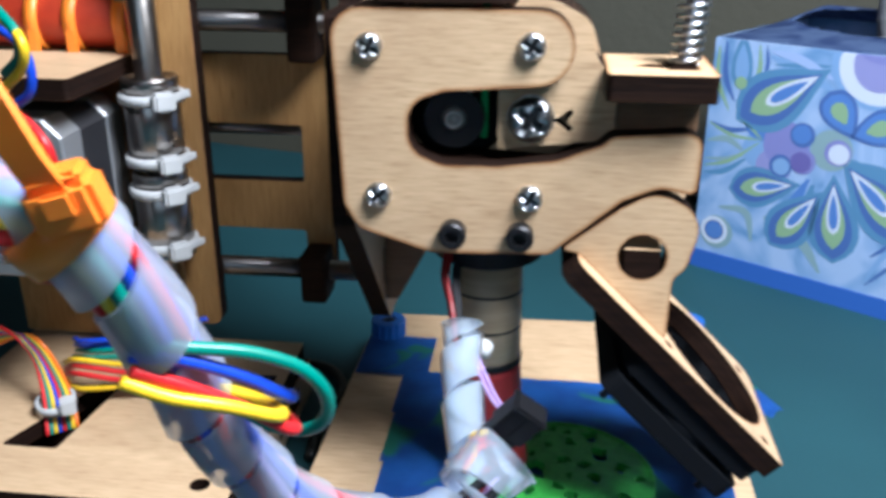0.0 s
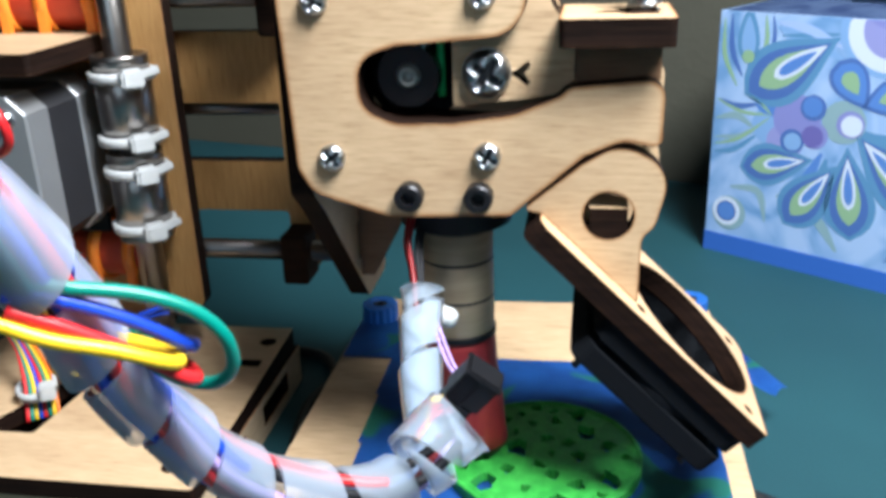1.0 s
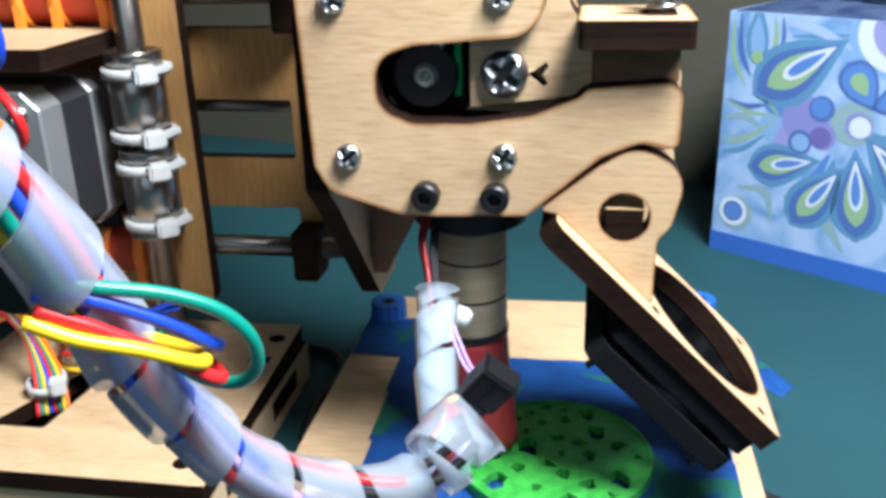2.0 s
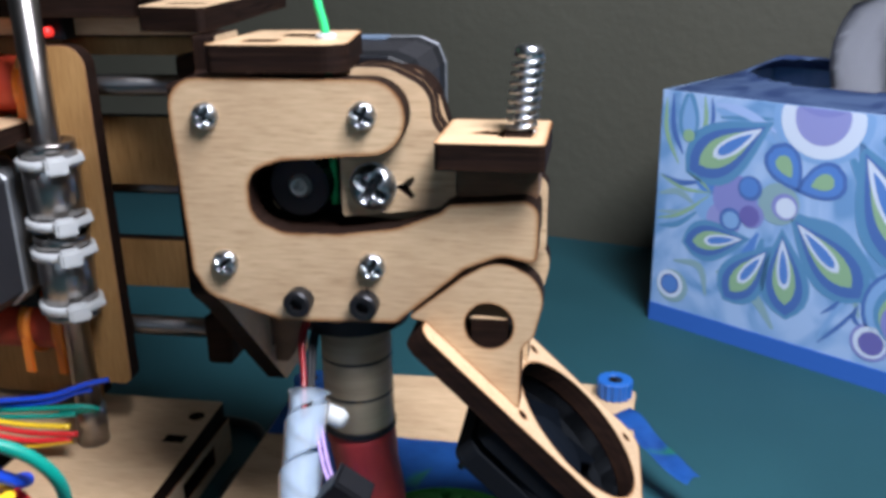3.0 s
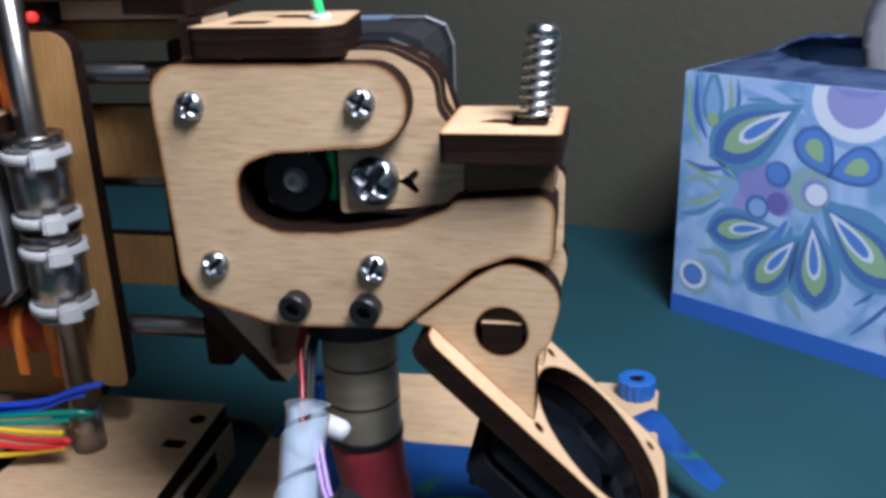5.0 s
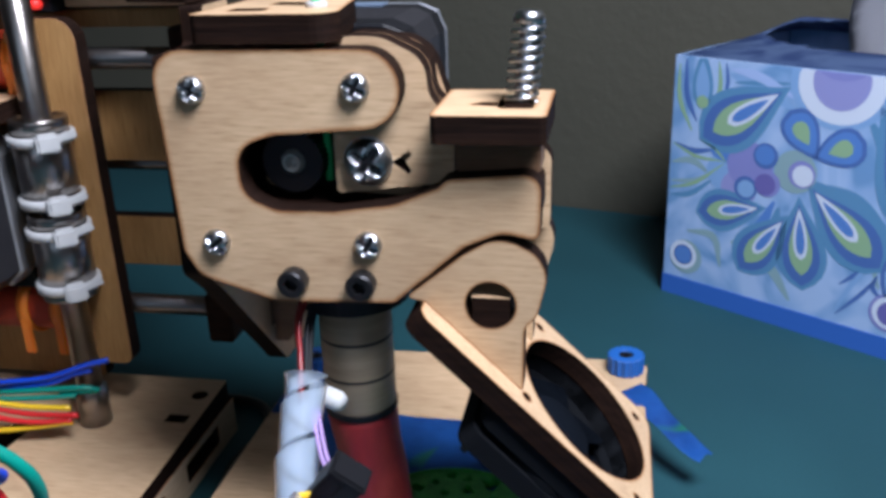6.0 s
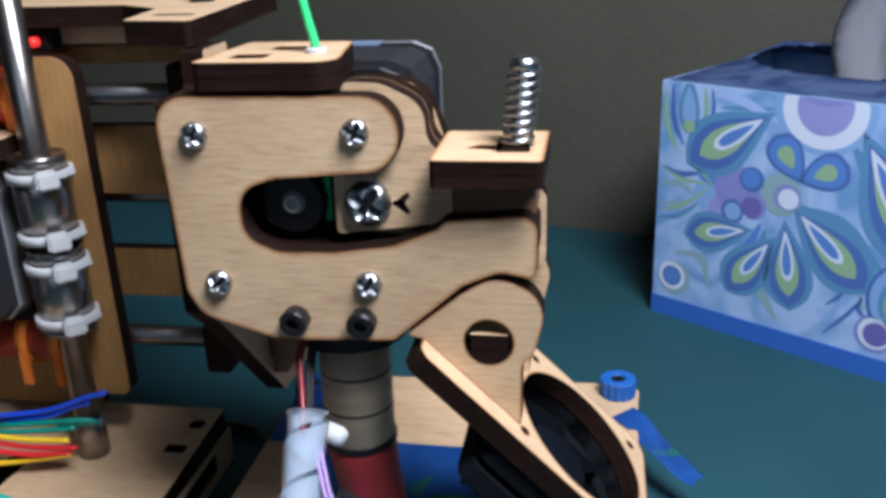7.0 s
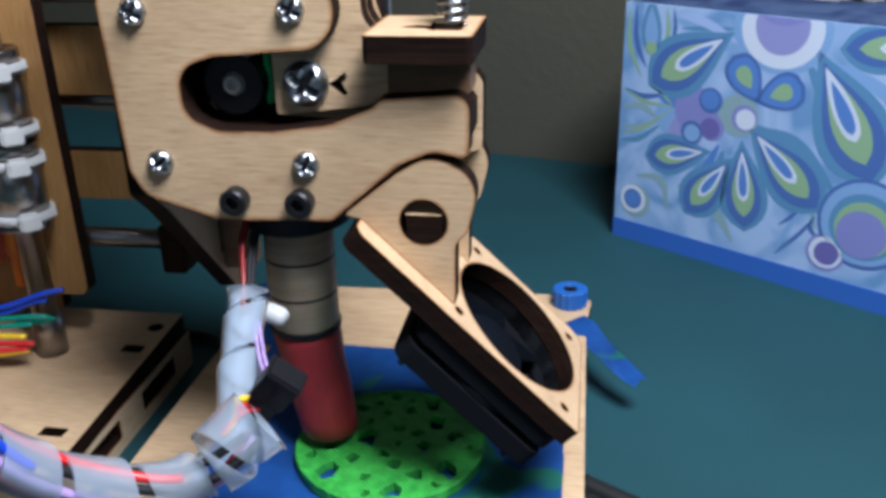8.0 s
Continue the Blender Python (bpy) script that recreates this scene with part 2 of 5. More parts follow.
NYLON.node_tree.nodes["Principled BSDF"].inputs["Subsurface Weight"].default_value = 0.3
NYLON.node_tree.nodes["Principled BSDF"].inputs["Subsurface Radius"].default_value = (0.002, 0.002, 0.002)
BLACKPL = material("black_plastic", (0.008, 0.0085, 0.011), 0.55, 0, 0.18)
_n = noise_of(BLACKPL, stretched(BLACKPL, 500, 500, 500), 1.0, 3.0)
roughened(BLACKPL, _n, 0.34, 0.55)
FAN_BLACK = material("matt_black_fan_plastic", (0.006, 0.007, 0.009), 0.8, 0, 0.06)
_n = noise_of(FAN_BLACK, stretched(FAN_BLACK, 600, 600, 600), 1.0, 3.0)
roughened(FAN_BLACK, _n, 0.7, 0.9)
NAVY = material("dark_blade_plastic", (0.004, 0.006, 0.010), 0.9, 0, 0.05)
GREEN_FIL = material("green_filament", (0.04, 0.62, 0.20), 0.30)
GREEN_PRINT = material("green_printed_plastic", (0.035, 0.36, 0.055), 0.42)
_n = noise_of(GREEN_PRINT, stretched(GREEN_PRINT, 350, 350, 350), 1.0, 4.0)
coloured(GREEN_PRINT, ramp(GREEN_PRINT, _n, [(0.3, (0.02, 0.25, 0.035)), (0.7, (0.06, 0.48, 0.075))]))
_w = node(GREEN_PRINT, "ShaderNodeTexWave", Scale=450.0, Distortion=1.0)
_w.bands_direction = "DIAGONAL"
link(GREEN_PRINT, stretched(GREEN_PRINT, 1, 1, 0), _w.inputs["Vector"])
bumped(GREEN_PRINT, _w.outputs["Fac"], 0.6, 0.0003)
TAPE = material("blue_painters_tape", (0.012, 0.10, 0.42), 0.6)
_n = noise_of(TAPE, stretched(TAPE, 70, 70, 70), 1.0, 5.0)
_f = noise_of(TAPE, stretched(TAPE, 40, 900, 200), 1.0, 3.0)
_c = ramp(TAPE, _n, [(0.3, (0.008, 0.07, 0.32)), (0.7, (0.02, 0.15, 0.55))])
_g = noise_of(TAPE, stretched(TAPE, 33, 33, 33), 1.0, 2.0, 0.4, 1.5)
_gm = ramp(TAPE, _g, [(0.60, (0, 0, 0)), (0.66, (0.75, 0.75, 0.75))])
coloured(TAPE, mixed(TAPE, _gm, _c, (0.03, 0.28, 0.10)))
bumped(TAPE, _f, 0.5, 0.0002)
KNOB_BLUE = material("blue_printed_knob", (0.012, 0.11, 0.42), 0.5)
DESK = material("teal_desk_laminate", (0.014, 0.115, 0.135), 0.5)
_n = noise_of(DESK, stretched(DESK, 10, 10, 10), 1.0, 5.0)
_f = noise_of(DESK, stretched(DESK, 1300, 1300, 1300), 1.0, 3.0)
coloured(DESK, mixed(DESK, 0.5, ramp(DESK, _n, [(0.3, (0.0065, 0.050, 0.064)), (0.7, (0.009, 0.066, 0.082))]),
                     ramp(DESK, _f, [(0.3, (0.75, 0.78, 0.8)), (0.7, (1.2, 1.2, 1.2))]), "MULTIPLY"))
roughened(DESK, _n, 0.55, 0.70)
bumped(DESK, _f, 0.2, 0.0001)
WALL = material("olive_grey_wall_paint", (0.30, 0.29, 0.235), 0.8)
_f = noise_of(WALL, stretched(WALL, 160, 160, 160), 1.0, 5.0)
_n = noise_of(WALL, stretched(WALL, 5, 5, 5), 1.0, 3.0)
coloured(WALL, ramp(WALL, _n, [(0.3, (0.054, 0.053, 0.039)), (0.7, (0.070, 0.068, 0.051))]))
bumped(WALL, _f, 0.5, 0.001)
PLASTER = material("plain_plaster", (0.36, 0.36, 0.36), 0.85)
_n = noise_of(PLASTER, stretched(PLASTER, 6, 6, 6), 1.0, 5.0)
coloured(PLASTER, ramp(PLASTER, _n, [(0.3, (0.33, 0.33, 0.33)), (0.7, (0.39, 0.39, 0.385))]))
bumped(PLASTER, noise_of(PLASTER, stretched(PLASTER, 120, 120, 120), 1.0, 4.0), 0.4, 0.001)
CARPET = material("brown_floor", (0.16, 0.13, 0.10), 0.9)
_n = noise_of(CARPET, stretched(CARPET, 220, 220, 220), 1.0, 4.0)
coloured(CARPET, ramp(CARPET, _n, [(0.3, (0.11, 0.09, 0.07)), (0.7, (0.20, 0.165, 0.13))]))
bumped(CARPET, _n, 0.6, 0.003)
RUBBER = material("black_cable_jacket", (0.012, 0.013, 0.014), 0.45)
MOTOR_LABEL = material("pale_blue_label", (0.13, 0.18, 0.26), 0.4)
TISSUE = material("white_tissue_paper", (0.34, 0.35, 0.40), 0.9)


def wire_material(name, colour):
    m = material(name, colour, 0.6 if max(colour) < 0.05 else 0.35, 0, 0.2 if max(colour) < 0.05 else 0.5)
    return m


WIRES = {k: wire_material(k + "_wire_insulation", c) for k, c in {
    "darkred": (0.20, 0.010, 0.013), "yellow": (0.85, 0.55, 0.02), "red": (0.66, 0.02, 0.025), "blue": (0.01, 0.06, 0.55), "green": (0.0, 0.22, 0.17),
    "black": (0.015, 0.015, 0.018), "orange": (0.80, 0.17, 0.02), "violet": (0.40, 0.28, 0.56), "white": (0.75, 0.75, 0.75)}.items()}


def wrap_plastic():
    m = bpy.data.materials.new("milky_spiral_wrap")
    m.use_nodes = True
    t = m.node_tree
    t.nodes.clear()
    out = t.nodes.new("ShaderNodeOutputMaterial")
    clear = t.nodes.new("ShaderNodeBsdfTransparent")
    clear.inputs[0].default_value = (0.96, 0.975, 1.0, 1)
    milk = t.nodes.new("ShaderNodeBsdfDiffuse")
    milk.inputs[0].default_value = (0.76, 0.875, 1.0, 1)
    back = t.nodes.new("ShaderNodeBsdfTranslucent")
    back.inputs[0].default_value = (0.76, 0.875, 1.0, 1)
    gloss = t.nodes.new("ShaderNodeBsdfGlossy")
    gloss.inputs["Roughness"].default_value = 0.38
    m1, m2, m3 = (t.nodes.new("ShaderNodeMixShader") for _ in range(3))
    m1.inputs[0].default_value = 0.55
    t.links.new(milk.outputs[0], m1.inputs[1])
    t.links.new(back.outputs[0], m1.inputs[2])
    co = t.nodes.new("ShaderNodeTexCoord")
    n = t.nodes.new("ShaderNodeTexNoise")
    n.inputs["Scale"].default_value = 120.0
    t.links.new(co.outputs["Object"], n.inputs["Vector"])
    mr = t.nodes.new("ShaderNodeMapRange")
    mr.inputs["To Min"].default_value, mr.inputs["To Max"].default_value = 0.31, 0.37
    t.links.new(n.outputs["Fac"], mr.inputs["Value"])
    t.links.new(mr.outputs["Result"], m2.inputs[0])
    t.links.new(clear.outputs[0], m2.inputs[1])
    t.links.new(m1.outputs[0], m2.inputs[2])
    fr = t.nodes.new("ShaderNodeFresnel")
    fr.inputs["IOR"].default_value = 1.09
    t.links.new(fr.outputs[0], m3.inputs[0])
    t.links.new(m2.outputs[0], m3.inputs[1])
    t.links.new(gloss.outputs[0], m3.inputs[2])
    t.links.new(m3.outputs[0], out.inputs[0])
    return m


WRAP = wrap_plastic()

# ---- room and desk ----
def room_wall(name, p, q, z0, z1, mat, label):
    """A wall with thickness along the line p to q, its inner face on that line."""
    d = (Vector(q) - Vector(p)).normalized()
    n = Vector((d.y, -d.x)) * 80
    bm = bmesh.new()
    low = [bm.verts.new((*c, z0)) for c in (p, q, Vector(q) + n, Vector(p) + n)]
    top = [bm.verts.new((v.co.x, v.co.y, z1)) for v in low]
    for i in range(4):
        bm.faces.new((low[i - 1], low[i], top[i], top[i - 1]))
    bm.faces.new(low)
    bm.faces.new(top)
    bmesh.ops.recalc_face_normals(bm, faces=list(bm.faces))
    return solo(name, bm, mat, label, "wall", kind="structure")


WALL_AT, WALL_DIR = Vector((21.0, 325.0)), Vector((0.967, -0.255))
BACK_L, BACK_R = WALL_AT - WALL_DIR * 1800, WALL_AT + WALL_DIR * 1500
OUT = Vector((-0.255, -0.967)) * 2600
room_wall("wall_north", BACK_R[:], BACK_L[:], -740, 1700, WALL, "olive grey painted wall with light orange peel texture")
room_wall("wall_west", BACK_L[:], (BACK_L + OUT)[:], -740, 1700, PLASTER, "plain plastered side wall of the room")
room_wall("wall_south", (BACK_L + OUT)[:], (BACK_R + OUT)[:], -740, 1700, PLASTER, "plain plastered wall across the room")
room_wall("wall_east", (BACK_R + OUT)[:], BACK_R[:], -740, 1700, PLASTER, "plain plastered side wall of the room")


def quad_sheet(corners, z0, z1):
    bm = bmesh.new()
    low = [bm.verts.new((*c, z0)) for c in corners]
    top = [bm.verts.new((*c, z1)) for c in corners]
    for i in range(4):
        bm.faces.new((low[i - 1], low[i], top[i], top[i - 1]))
    bm.faces.new(low)
    bm.faces.new(top)
    bmesh.ops.recalc_face_normals(bm, faces=list(bm.faces))
    return bm


ROOM = [BACK_L, BACK_R, BACK_R + OUT, BACK_L + OUT]
solo("floor", quad_sheet(ROOM, -780, -740), CARPET, "plain brown floor of the room", "floor", kind="structure")
solo("ceiling", quad_sheet(ROOM, 1700, 1740), PLASTER, "plain plastered ceiling", "ceiling", kind="structure")
DESK_C = [WALL_AT - WALL_DIR * 750, WALL_AT + WALL_DIR * 850]
IN = Vector((-0.255, -0.967))
desk = thing("desk", "teal laminate desk top against the wall", "desk", (20, 0, -740))
part("desk_top", quad_sheet([DESK_C[0] + IN * 1, DESK_C[1] + IN * 1, DESK_C[1] + IN * 700, DESK_C[0] + IN * 700], -28, 0), DESK, desk)
for c in (DESK_C[0] + IN * 40 + WALL_DIR * 40, DESK_C[1] + IN * 40 - WALL_DIR * 40, DESK_C[1] + IN * 660 - WALL_DIR * 40, DESK_C[0] + IN * 660 + WALL_DIR * 40):
    part("leg", block(c.x - 22, c.x + 22, c.y - 22, c.y + 22, -740, -28, 2), BLACKPL, desk)

# ---- tissue box ----
BOX_P, BOX_D = Vector((86.5, 209.5, 0)), Vector((0.815, -0.579, 0)).normalized()
BOX_N = Vector((BOX_D.y, -BOX_D.x, 0))          # out of the printed face, towards the room
BOX_W, BOX_H = 125.0, 101.0
BOX_M = Matrix((BOX_D.to_4d(), (0, 0, 1, 0), BOX_N.to_4d(), (0, 0, 0, 1))).transposed()
BOX_M.translation = BOX_P
BOX_M[3][3] = 1.0
PRINT = {k: material("printed_card_" + k, c, 0.42) for k, c in {
    "navy": (0.07, 0.15, 0.42), "blue": (0.09, 0.22, 0.58), "teal": (0.10, 0.26, 0.47), "sky": (0.21, 0.38, 0.68),
    "pale": (0.35, 0.48, 0.80), "green": (0.26, 0.43, 0.27), "white": (0.60, 0.68, 0.84), "violet": (0.22, 0.24, 0.56),
    "mauve": (0.27, 0.29, 0.60), "plum": (0.14, 0.13, 0.40), "sage": (0.24, 0.38, 0.44)}.items()}
CARD = material("printed_card_ground", (0.36, 0.56, 0.80), 0.42)
_n = noise_of(CARD, stretched(CARD, 26, 26, 26), 1.0, 2.0, 0.4, 2.5)
coloured(CARD, ramp(CARD, _n, [(0.36, (0.15, 0.31, 0.58)), (0.48, (0.26, 0.42, 0.71)), (0.62, (0.36, 0.51, 0.79))]))
# darkened copy of the card print; the top panel's shade is in its colour
CARD_TOP_SHADED = material("shaded_card_top", (0.10, 0.17, 0.40), 0.8, 0, 0.1)
_n = noise_of(CARD_TOP_SHADED, stretched(CARD_TOP_SHADED, 30, 30, 30), 1.0, 2.0, 0.4, 2.5)
coloured(CARD_TOP_SHADED, ramp(CARD_TOP_SHADED, _n, [(0.38, (0.025, 0.045, 0.12)), (0.60, (0.06, 0.095, 0.19))]))
CARD_STRIP = material("printed_card_border", (0.035, 0.13, 0.50), 0.42)
INSIDE = material("box_inside_card", (0.16, 0.15, 0.14), 0.9)


tissue_box = thing("tissue_box", "blue cardboard tissue box printed with paisley flowers on the desk", "tissue box", (150, 220, 0))
TOPM = BOX_M @ Matrix(((1, 0, 0, 0), (0, 0, 1, BOX_H - 1.0), (0, -1, 0, 0), (0, 0, 0, 1)))
part("front_panel", slab(rect(0, 8.2, BOX_W, BOX_H), [], -1, 0, BOX_M, 0), CARD, tissue_box, "pale blue panel printed with swirls")
part("border_strip", slab(rect(-0.3, 0, BOX_W + 0.3, 8.4), [], -1, 0.25, BOX_M, 0), CARD_STRIP, tissue_box, "plain royal blue border along the bottom")
for nm, a0, a1 in (("side_panel", 0, 1), ("side_panel", BOX_W - 1, BOX_W)):
    part(nm, slab(rect(a0, 0, a1, BOX_H), [], -95, -1, BOX_M, 0), CARD, tissue_box)
part("back_panel", slab(rect(0, 0, BOX_W, BOX_H), [], -96, -95, BOX_M, 0), CARD, tissue_box)
bm = bmesh.new()
uu, vv = 40, 40
grid = []
for i in range(uu + 1):
    row = []
    for j in range(vv + 1):
        a, d = BOX_W * i / uu, 96.0 * j / vv
        k = min(max((d - 22) / 48, 0), 1)
        rise = (1.5 * min(d / 20, 1) + 7.0 * k * k * (3 - 2 * k)) * min(1.0, (96 - d) / 26) * min(1.0, 2.4 * math.sin(math.pi * a / BOX_W))
        row.append(bm.verts.new((a, BOX_H + rise - 0.1, -d)))
    grid.append(row)
for i in range(uu):
    for j in range(vv):
        a, d = BOX_W * (i + 0.5) / uu, 96.0 * (j + 0.5) / vv
        if ((a - 56) / 45) ** 2 + ((d - 50) / 19) ** 2 > 1:
            bm.faces.new((grid[i][j], grid[i + 1][j], grid[i + 1][j + 1], grid[i][j + 1]))
bmesh.ops.delete(bm, geom=[v for v in bm.verts if not v.link_faces], context="VERTS")
bmesh.ops.solidify(bm, geom=list(bm.faces), thickness=0.8)
bmesh.ops.transform(bm, matrix=BOX_M, verts=list(bm.verts))
part("top_panel", bm, CARD_TOP_SHADED, tissue_box, "arched printed top, coloured darker for shade, with an oval opening", True)
part("inner_box", slab(rect(2, 2, BOX_W - 2, 60), [], -92, -3, BOX_M, 0), INSIDE, tissue_box)


for _m, _s in ((CARD, 300), (CARD_TOP_SHADED, 300), (CARD_STRIP, 300), (KNOB_BLUE, 700), (TISSUE, 240)):
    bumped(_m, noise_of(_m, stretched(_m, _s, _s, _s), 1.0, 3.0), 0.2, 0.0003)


def blob(points, level, colour, name):
    """One printed motif: a flat patch just over the card, cut off at the panel's top and side."""
    pts = [(min(max(a, 0.2), BOX_W - 0.2), min(max(b, 8.6), BOX_H - 0.1)) for a, b in points]
    bm = bmesh.new()
    cx, cy = sum(p[0] for p in pts) / len(pts), sum(p[1] for p in pts) / len(pts)
    h = 0.05 + 0.045 * level
    mid = bm.verts.new((cx, cy, h))
    vs = [bm.verts.new((a, b, h)) for a, b in pts]
    for i in range(len(vs)):
        bm.faces.new((mid, vs[i - 1], vs[i]))
    bmesh.ops.transform(bm, matrix=BOX_M, verts=list(bm.verts))
    return part(name, bm, PRINT[colour], tissue_box)


def drop_shape(fat, tip, width, grow=0.0, bend=0.0, n=14):
    """A paisley drop: round at fat, pointed at tip."""
    f, t = Vector(fat), Vector(tip)
    ax = (t - f).normalized()
    f, t = f - ax * grow * 0.4, t + ax * grow * 1.6
    length = (t - f).length
    sd = Vector((-ax.y, ax.x))
    out = []
    for s in (1, -1):
        seq = range(n + 1) if s == 1 else range(n - 1, 0, -1)
        for i in seq:
            u = i / n
            w = (width / 2 + grow) * 2.0 * math.sqrt(max(u, 0)) * (1 - u) ** 0.95 * 1.28
            p = f + ax * (u * length) + sd * (s * w + bend * math.sin(math.pi * u) * length)
            out.append((p.x, p.y))
    return out


def leaf_shape(tip, tail, width, n=12):
    """A pointed petal whose widest part lies nearer tip."""
    f, t = Vector(tip), Vector(tail)
    ax = (t - f)
    sd = Vector((-ax.y, ax.x)).normalized()
    out = []
    for s in (1, -1):
        for i in (range(n + 1) if s == 1 else range(n - 1, 0, -1)):
            u = i / n
            w = width / 2 * math.sin(math.pi * u ** 0.68) ** 1.1 if 0 < u < 1 else 0
            p = f + ax * u + sd * s * w
            out.append((p.x, p.y))
    return out


def petal(tip, tail, width):
    """Broad pointed petal: teal halo, navy rim, green, white, blue core."""
    f, t = Vector(tip), Vector(tail)
    ax = t - f
    for k, (a, b, w, c) in enumerate(((-0.16, 1.15, 1.75, "teal"), (-0.10, 1.04, 1.28, "navy"), (0.05, 0.98, 0.80, "green"))):
        blob(leaf_shape(f + ax * a, f + ax * b, width * w), 1 + k * 0.8, c, "printed_petal")
    blob(drop_shape(f + ax * 0.27, f + ax * 0.99, width * 0.48), 3.6, "white", "printed_petal")
    blob(drop_shape(f + ax * 0.34, f + ax * 0.86, width * 0.30), 4.4, "blue", "printed_petal")


def dots(a, b, rows):
    for k, (r, c, da, db) in enumerate(rows):
        blob(ring(a + da, b + db, r, 26), 2 + k * 0.8, c, "printed_dot")


def streak(points, w, colour, level=0.5):
    line = smooth_line([(*p, 0) for p in points], 8)
    left, right = [], []
    n = len(line)
    for i, p in enumerate(line):
        t = (line[min(i + 1, n - 1)] - line[max(i - 1, 0)]).normalized()
        ww = w * (0.25 + 0.75 * math.sin(math.pi * i / (n - 1)))
        left.append((p.x - t.y * ww, p.y + t.x * ww))
        right.append((p.x + t.y * ww, p.y - t.x * ww))
    pts = [(min(max(a, 0.2), BOX_W - 0.2), min(max(b, 8.6), BOX_H - 0.1)) for a, b in left], [(min(max(a, 0.2), BOX_W - 0.2), min(max(b, 8.6), BOX_H - 0.1)) for a, b in right]
    bm = bmesh.new()
    h = 0.05 + 0.045 * level
    va, vb = [[bm.verts.new((a, b, h)) for a, b in side] for side in pts]
    for i in range(1, n):
        bm.faces.new((va[i - 1], va[i], vb[i], vb[i - 1]))
    bmesh.ops.transform(bm, matrix=BOX_M, verts=list(bm.verts))
    part("printed_swirl", bm, PRINT[colour], tissue_box)


# swirls behind the flowers
for pts, w, c, lv in (
        ([(2, 98), (3, 84), (9, 72)], 1.0, "green", 0.5), ([(5, 100), (6, 86), (11, 76)], 1.2, "navy", 0.3),
        ([(19, 100), (20, 90), (17, 82)], 0.9, "green", 0.5), ([(22, 100), (23, 92), (21, 84)], 0.8, "navy", 0.4),
        ([(1, 58), (10, 60), (18, 56)], 1.4, "sage", 0.5), ([(1, 50), (12, 52), (22, 58)], 1.0, "sage", 0.4),
        ([(1, 44), (10, 46), (20, 54)], 1.2, "teal", 0.3), ([(2, 66), (10, 64), (20, 66)], 1.2, "navy", 0.3),
        ([(24, 96), (36, 92), (50, 86)], 2.4, "sky", 0.3), ([(50, 60), (66, 58), (84, 44), (90, 28)], 2.0, "teal", 0.6),
        ([(62, 52), (80, 44), (88, 26)], 1.6, "sage", 0.4), ([(48, 48), (46, 36), (40, 24)], 2.6, "teal", 0.3),
        ([(54, 48), (64, 36), (67, 24)], 2.6, "teal", 0.3), ([(30, 30), (46, 24), (56, 12)], 2.2, "sage", 0.2),
        ([(80, 86), (94, 84), (112, 74), (122, 56)], 2.4, "sky", 0.3), ([(84, 78), (98, 74), (112, 58), (118, 44)], 2.0, "teal", 0.5),
        ([(74, 24), (80, 30), (84, 36)], 0.9, "navy", 0.5), ([(74, 14), (78, 24), (84, 35)], 1.0, "sky", 0.6),
        ([(10, 30), (22, 30), (26, 18)], 1.6, "sage", 0.3)):
    streak(pts, w, c, lv)
blob(drop_shape((13, 82), (12, 104), 9), 1, "teal", "printed_petal")
blob(drop_shape((13, 84), (12, 100), 6), 1.8, "sky", "printed_petal")
blob(ring(13, 84, 2.6, 16), 2.6, "green", "printed_petal")
petal((17, 72), (44, 91), 14)
petal((17, 40), (40, 46), 10)
petal((36, 22), (50, 43), 11)
petal((60, 22), (56, 50), 11.5)
petal((85, 36), (61, 57), 13)
petal((103, 52), (83, 86), 16)
petal((92, 93), (122, 97), 10)
for (fa, fb), (ta, tb) in (((48.5, 85.5), (60.5, 69.0)), ((77.0, 78.0), (59.0, 69.5))):
    for k, (g, q, c) in enumerate(((14.0, 0.0, "navy"), (11.4, 0.08, "blue"), (6.2, 0.24, "green"))):
        f, t = Vector((fa, fb)), Vector((ta, tb))
        blob(drop_shape(f + (t - f) * q, t - (t - f) * q * 1.25, g), 1.5 + k * 0.8, c, "printed_petal")
for pts, w, c, lv in (([(1, 66), (12, 62), (24, 62)], 0.7, "green", 1.0), ([(1, 47), (12, 51), (24, 61)], 0.7, "green", 1.0), ([(14, 69), (20, 66), (25, 62)], 0.6, "green", 1.0),
                      ([(24, 98), (36, 96), (50, 90)], 1.8, "pale", 0.9), ([(26, 93), (38, 94), (48, 95)], 1.0, "teal", 0.7), ([(62, 60), (78, 56), (94, 40)], 2.2, "teal", 0.5),
                      ([(46, 50), (40, 36), (31, 24)], 2.4, "blue", 0.2), ([(76, 88), (84, 74), (92, 54)], 2.0, "teal", 0.5),
                      ([(104, 92), (116, 80), (123, 62)], 2.2, "blue", 0.3), ([(74, 12), (82, 22), (87, 30)], 0.8, "navy", 1.2), ([(87, 31), (86, 26), (90, 22)], 0.9, "navy", 1.2)):
    streak(pts, w, c, lv)
blob(ring(26, 67, 8.5, 24, 5.5), 0.8, "blue", "printed_dot")
blob(ring(66, 97, 18.5, 34, 16.5), 1.0, "sky", "printed_dot")
blob(ring(66, 97, 15.5, 34, 14.4), 1.8, "white", "printed_dot")
blob(ring(66, 98, 10.2, 30, 10.5), 2.6, "mauve", "printed_dot")
blob(ring(66, 103, 9.0, 30, 5.0), 3.4, "violet", "printed_dot")
blob(ring(35, 62, 9.5, 24), 0.9, "violet", "printed_dot")
blob(ring(25, 58, 8.0, 24), 0.7, "sky", "printed_dot")
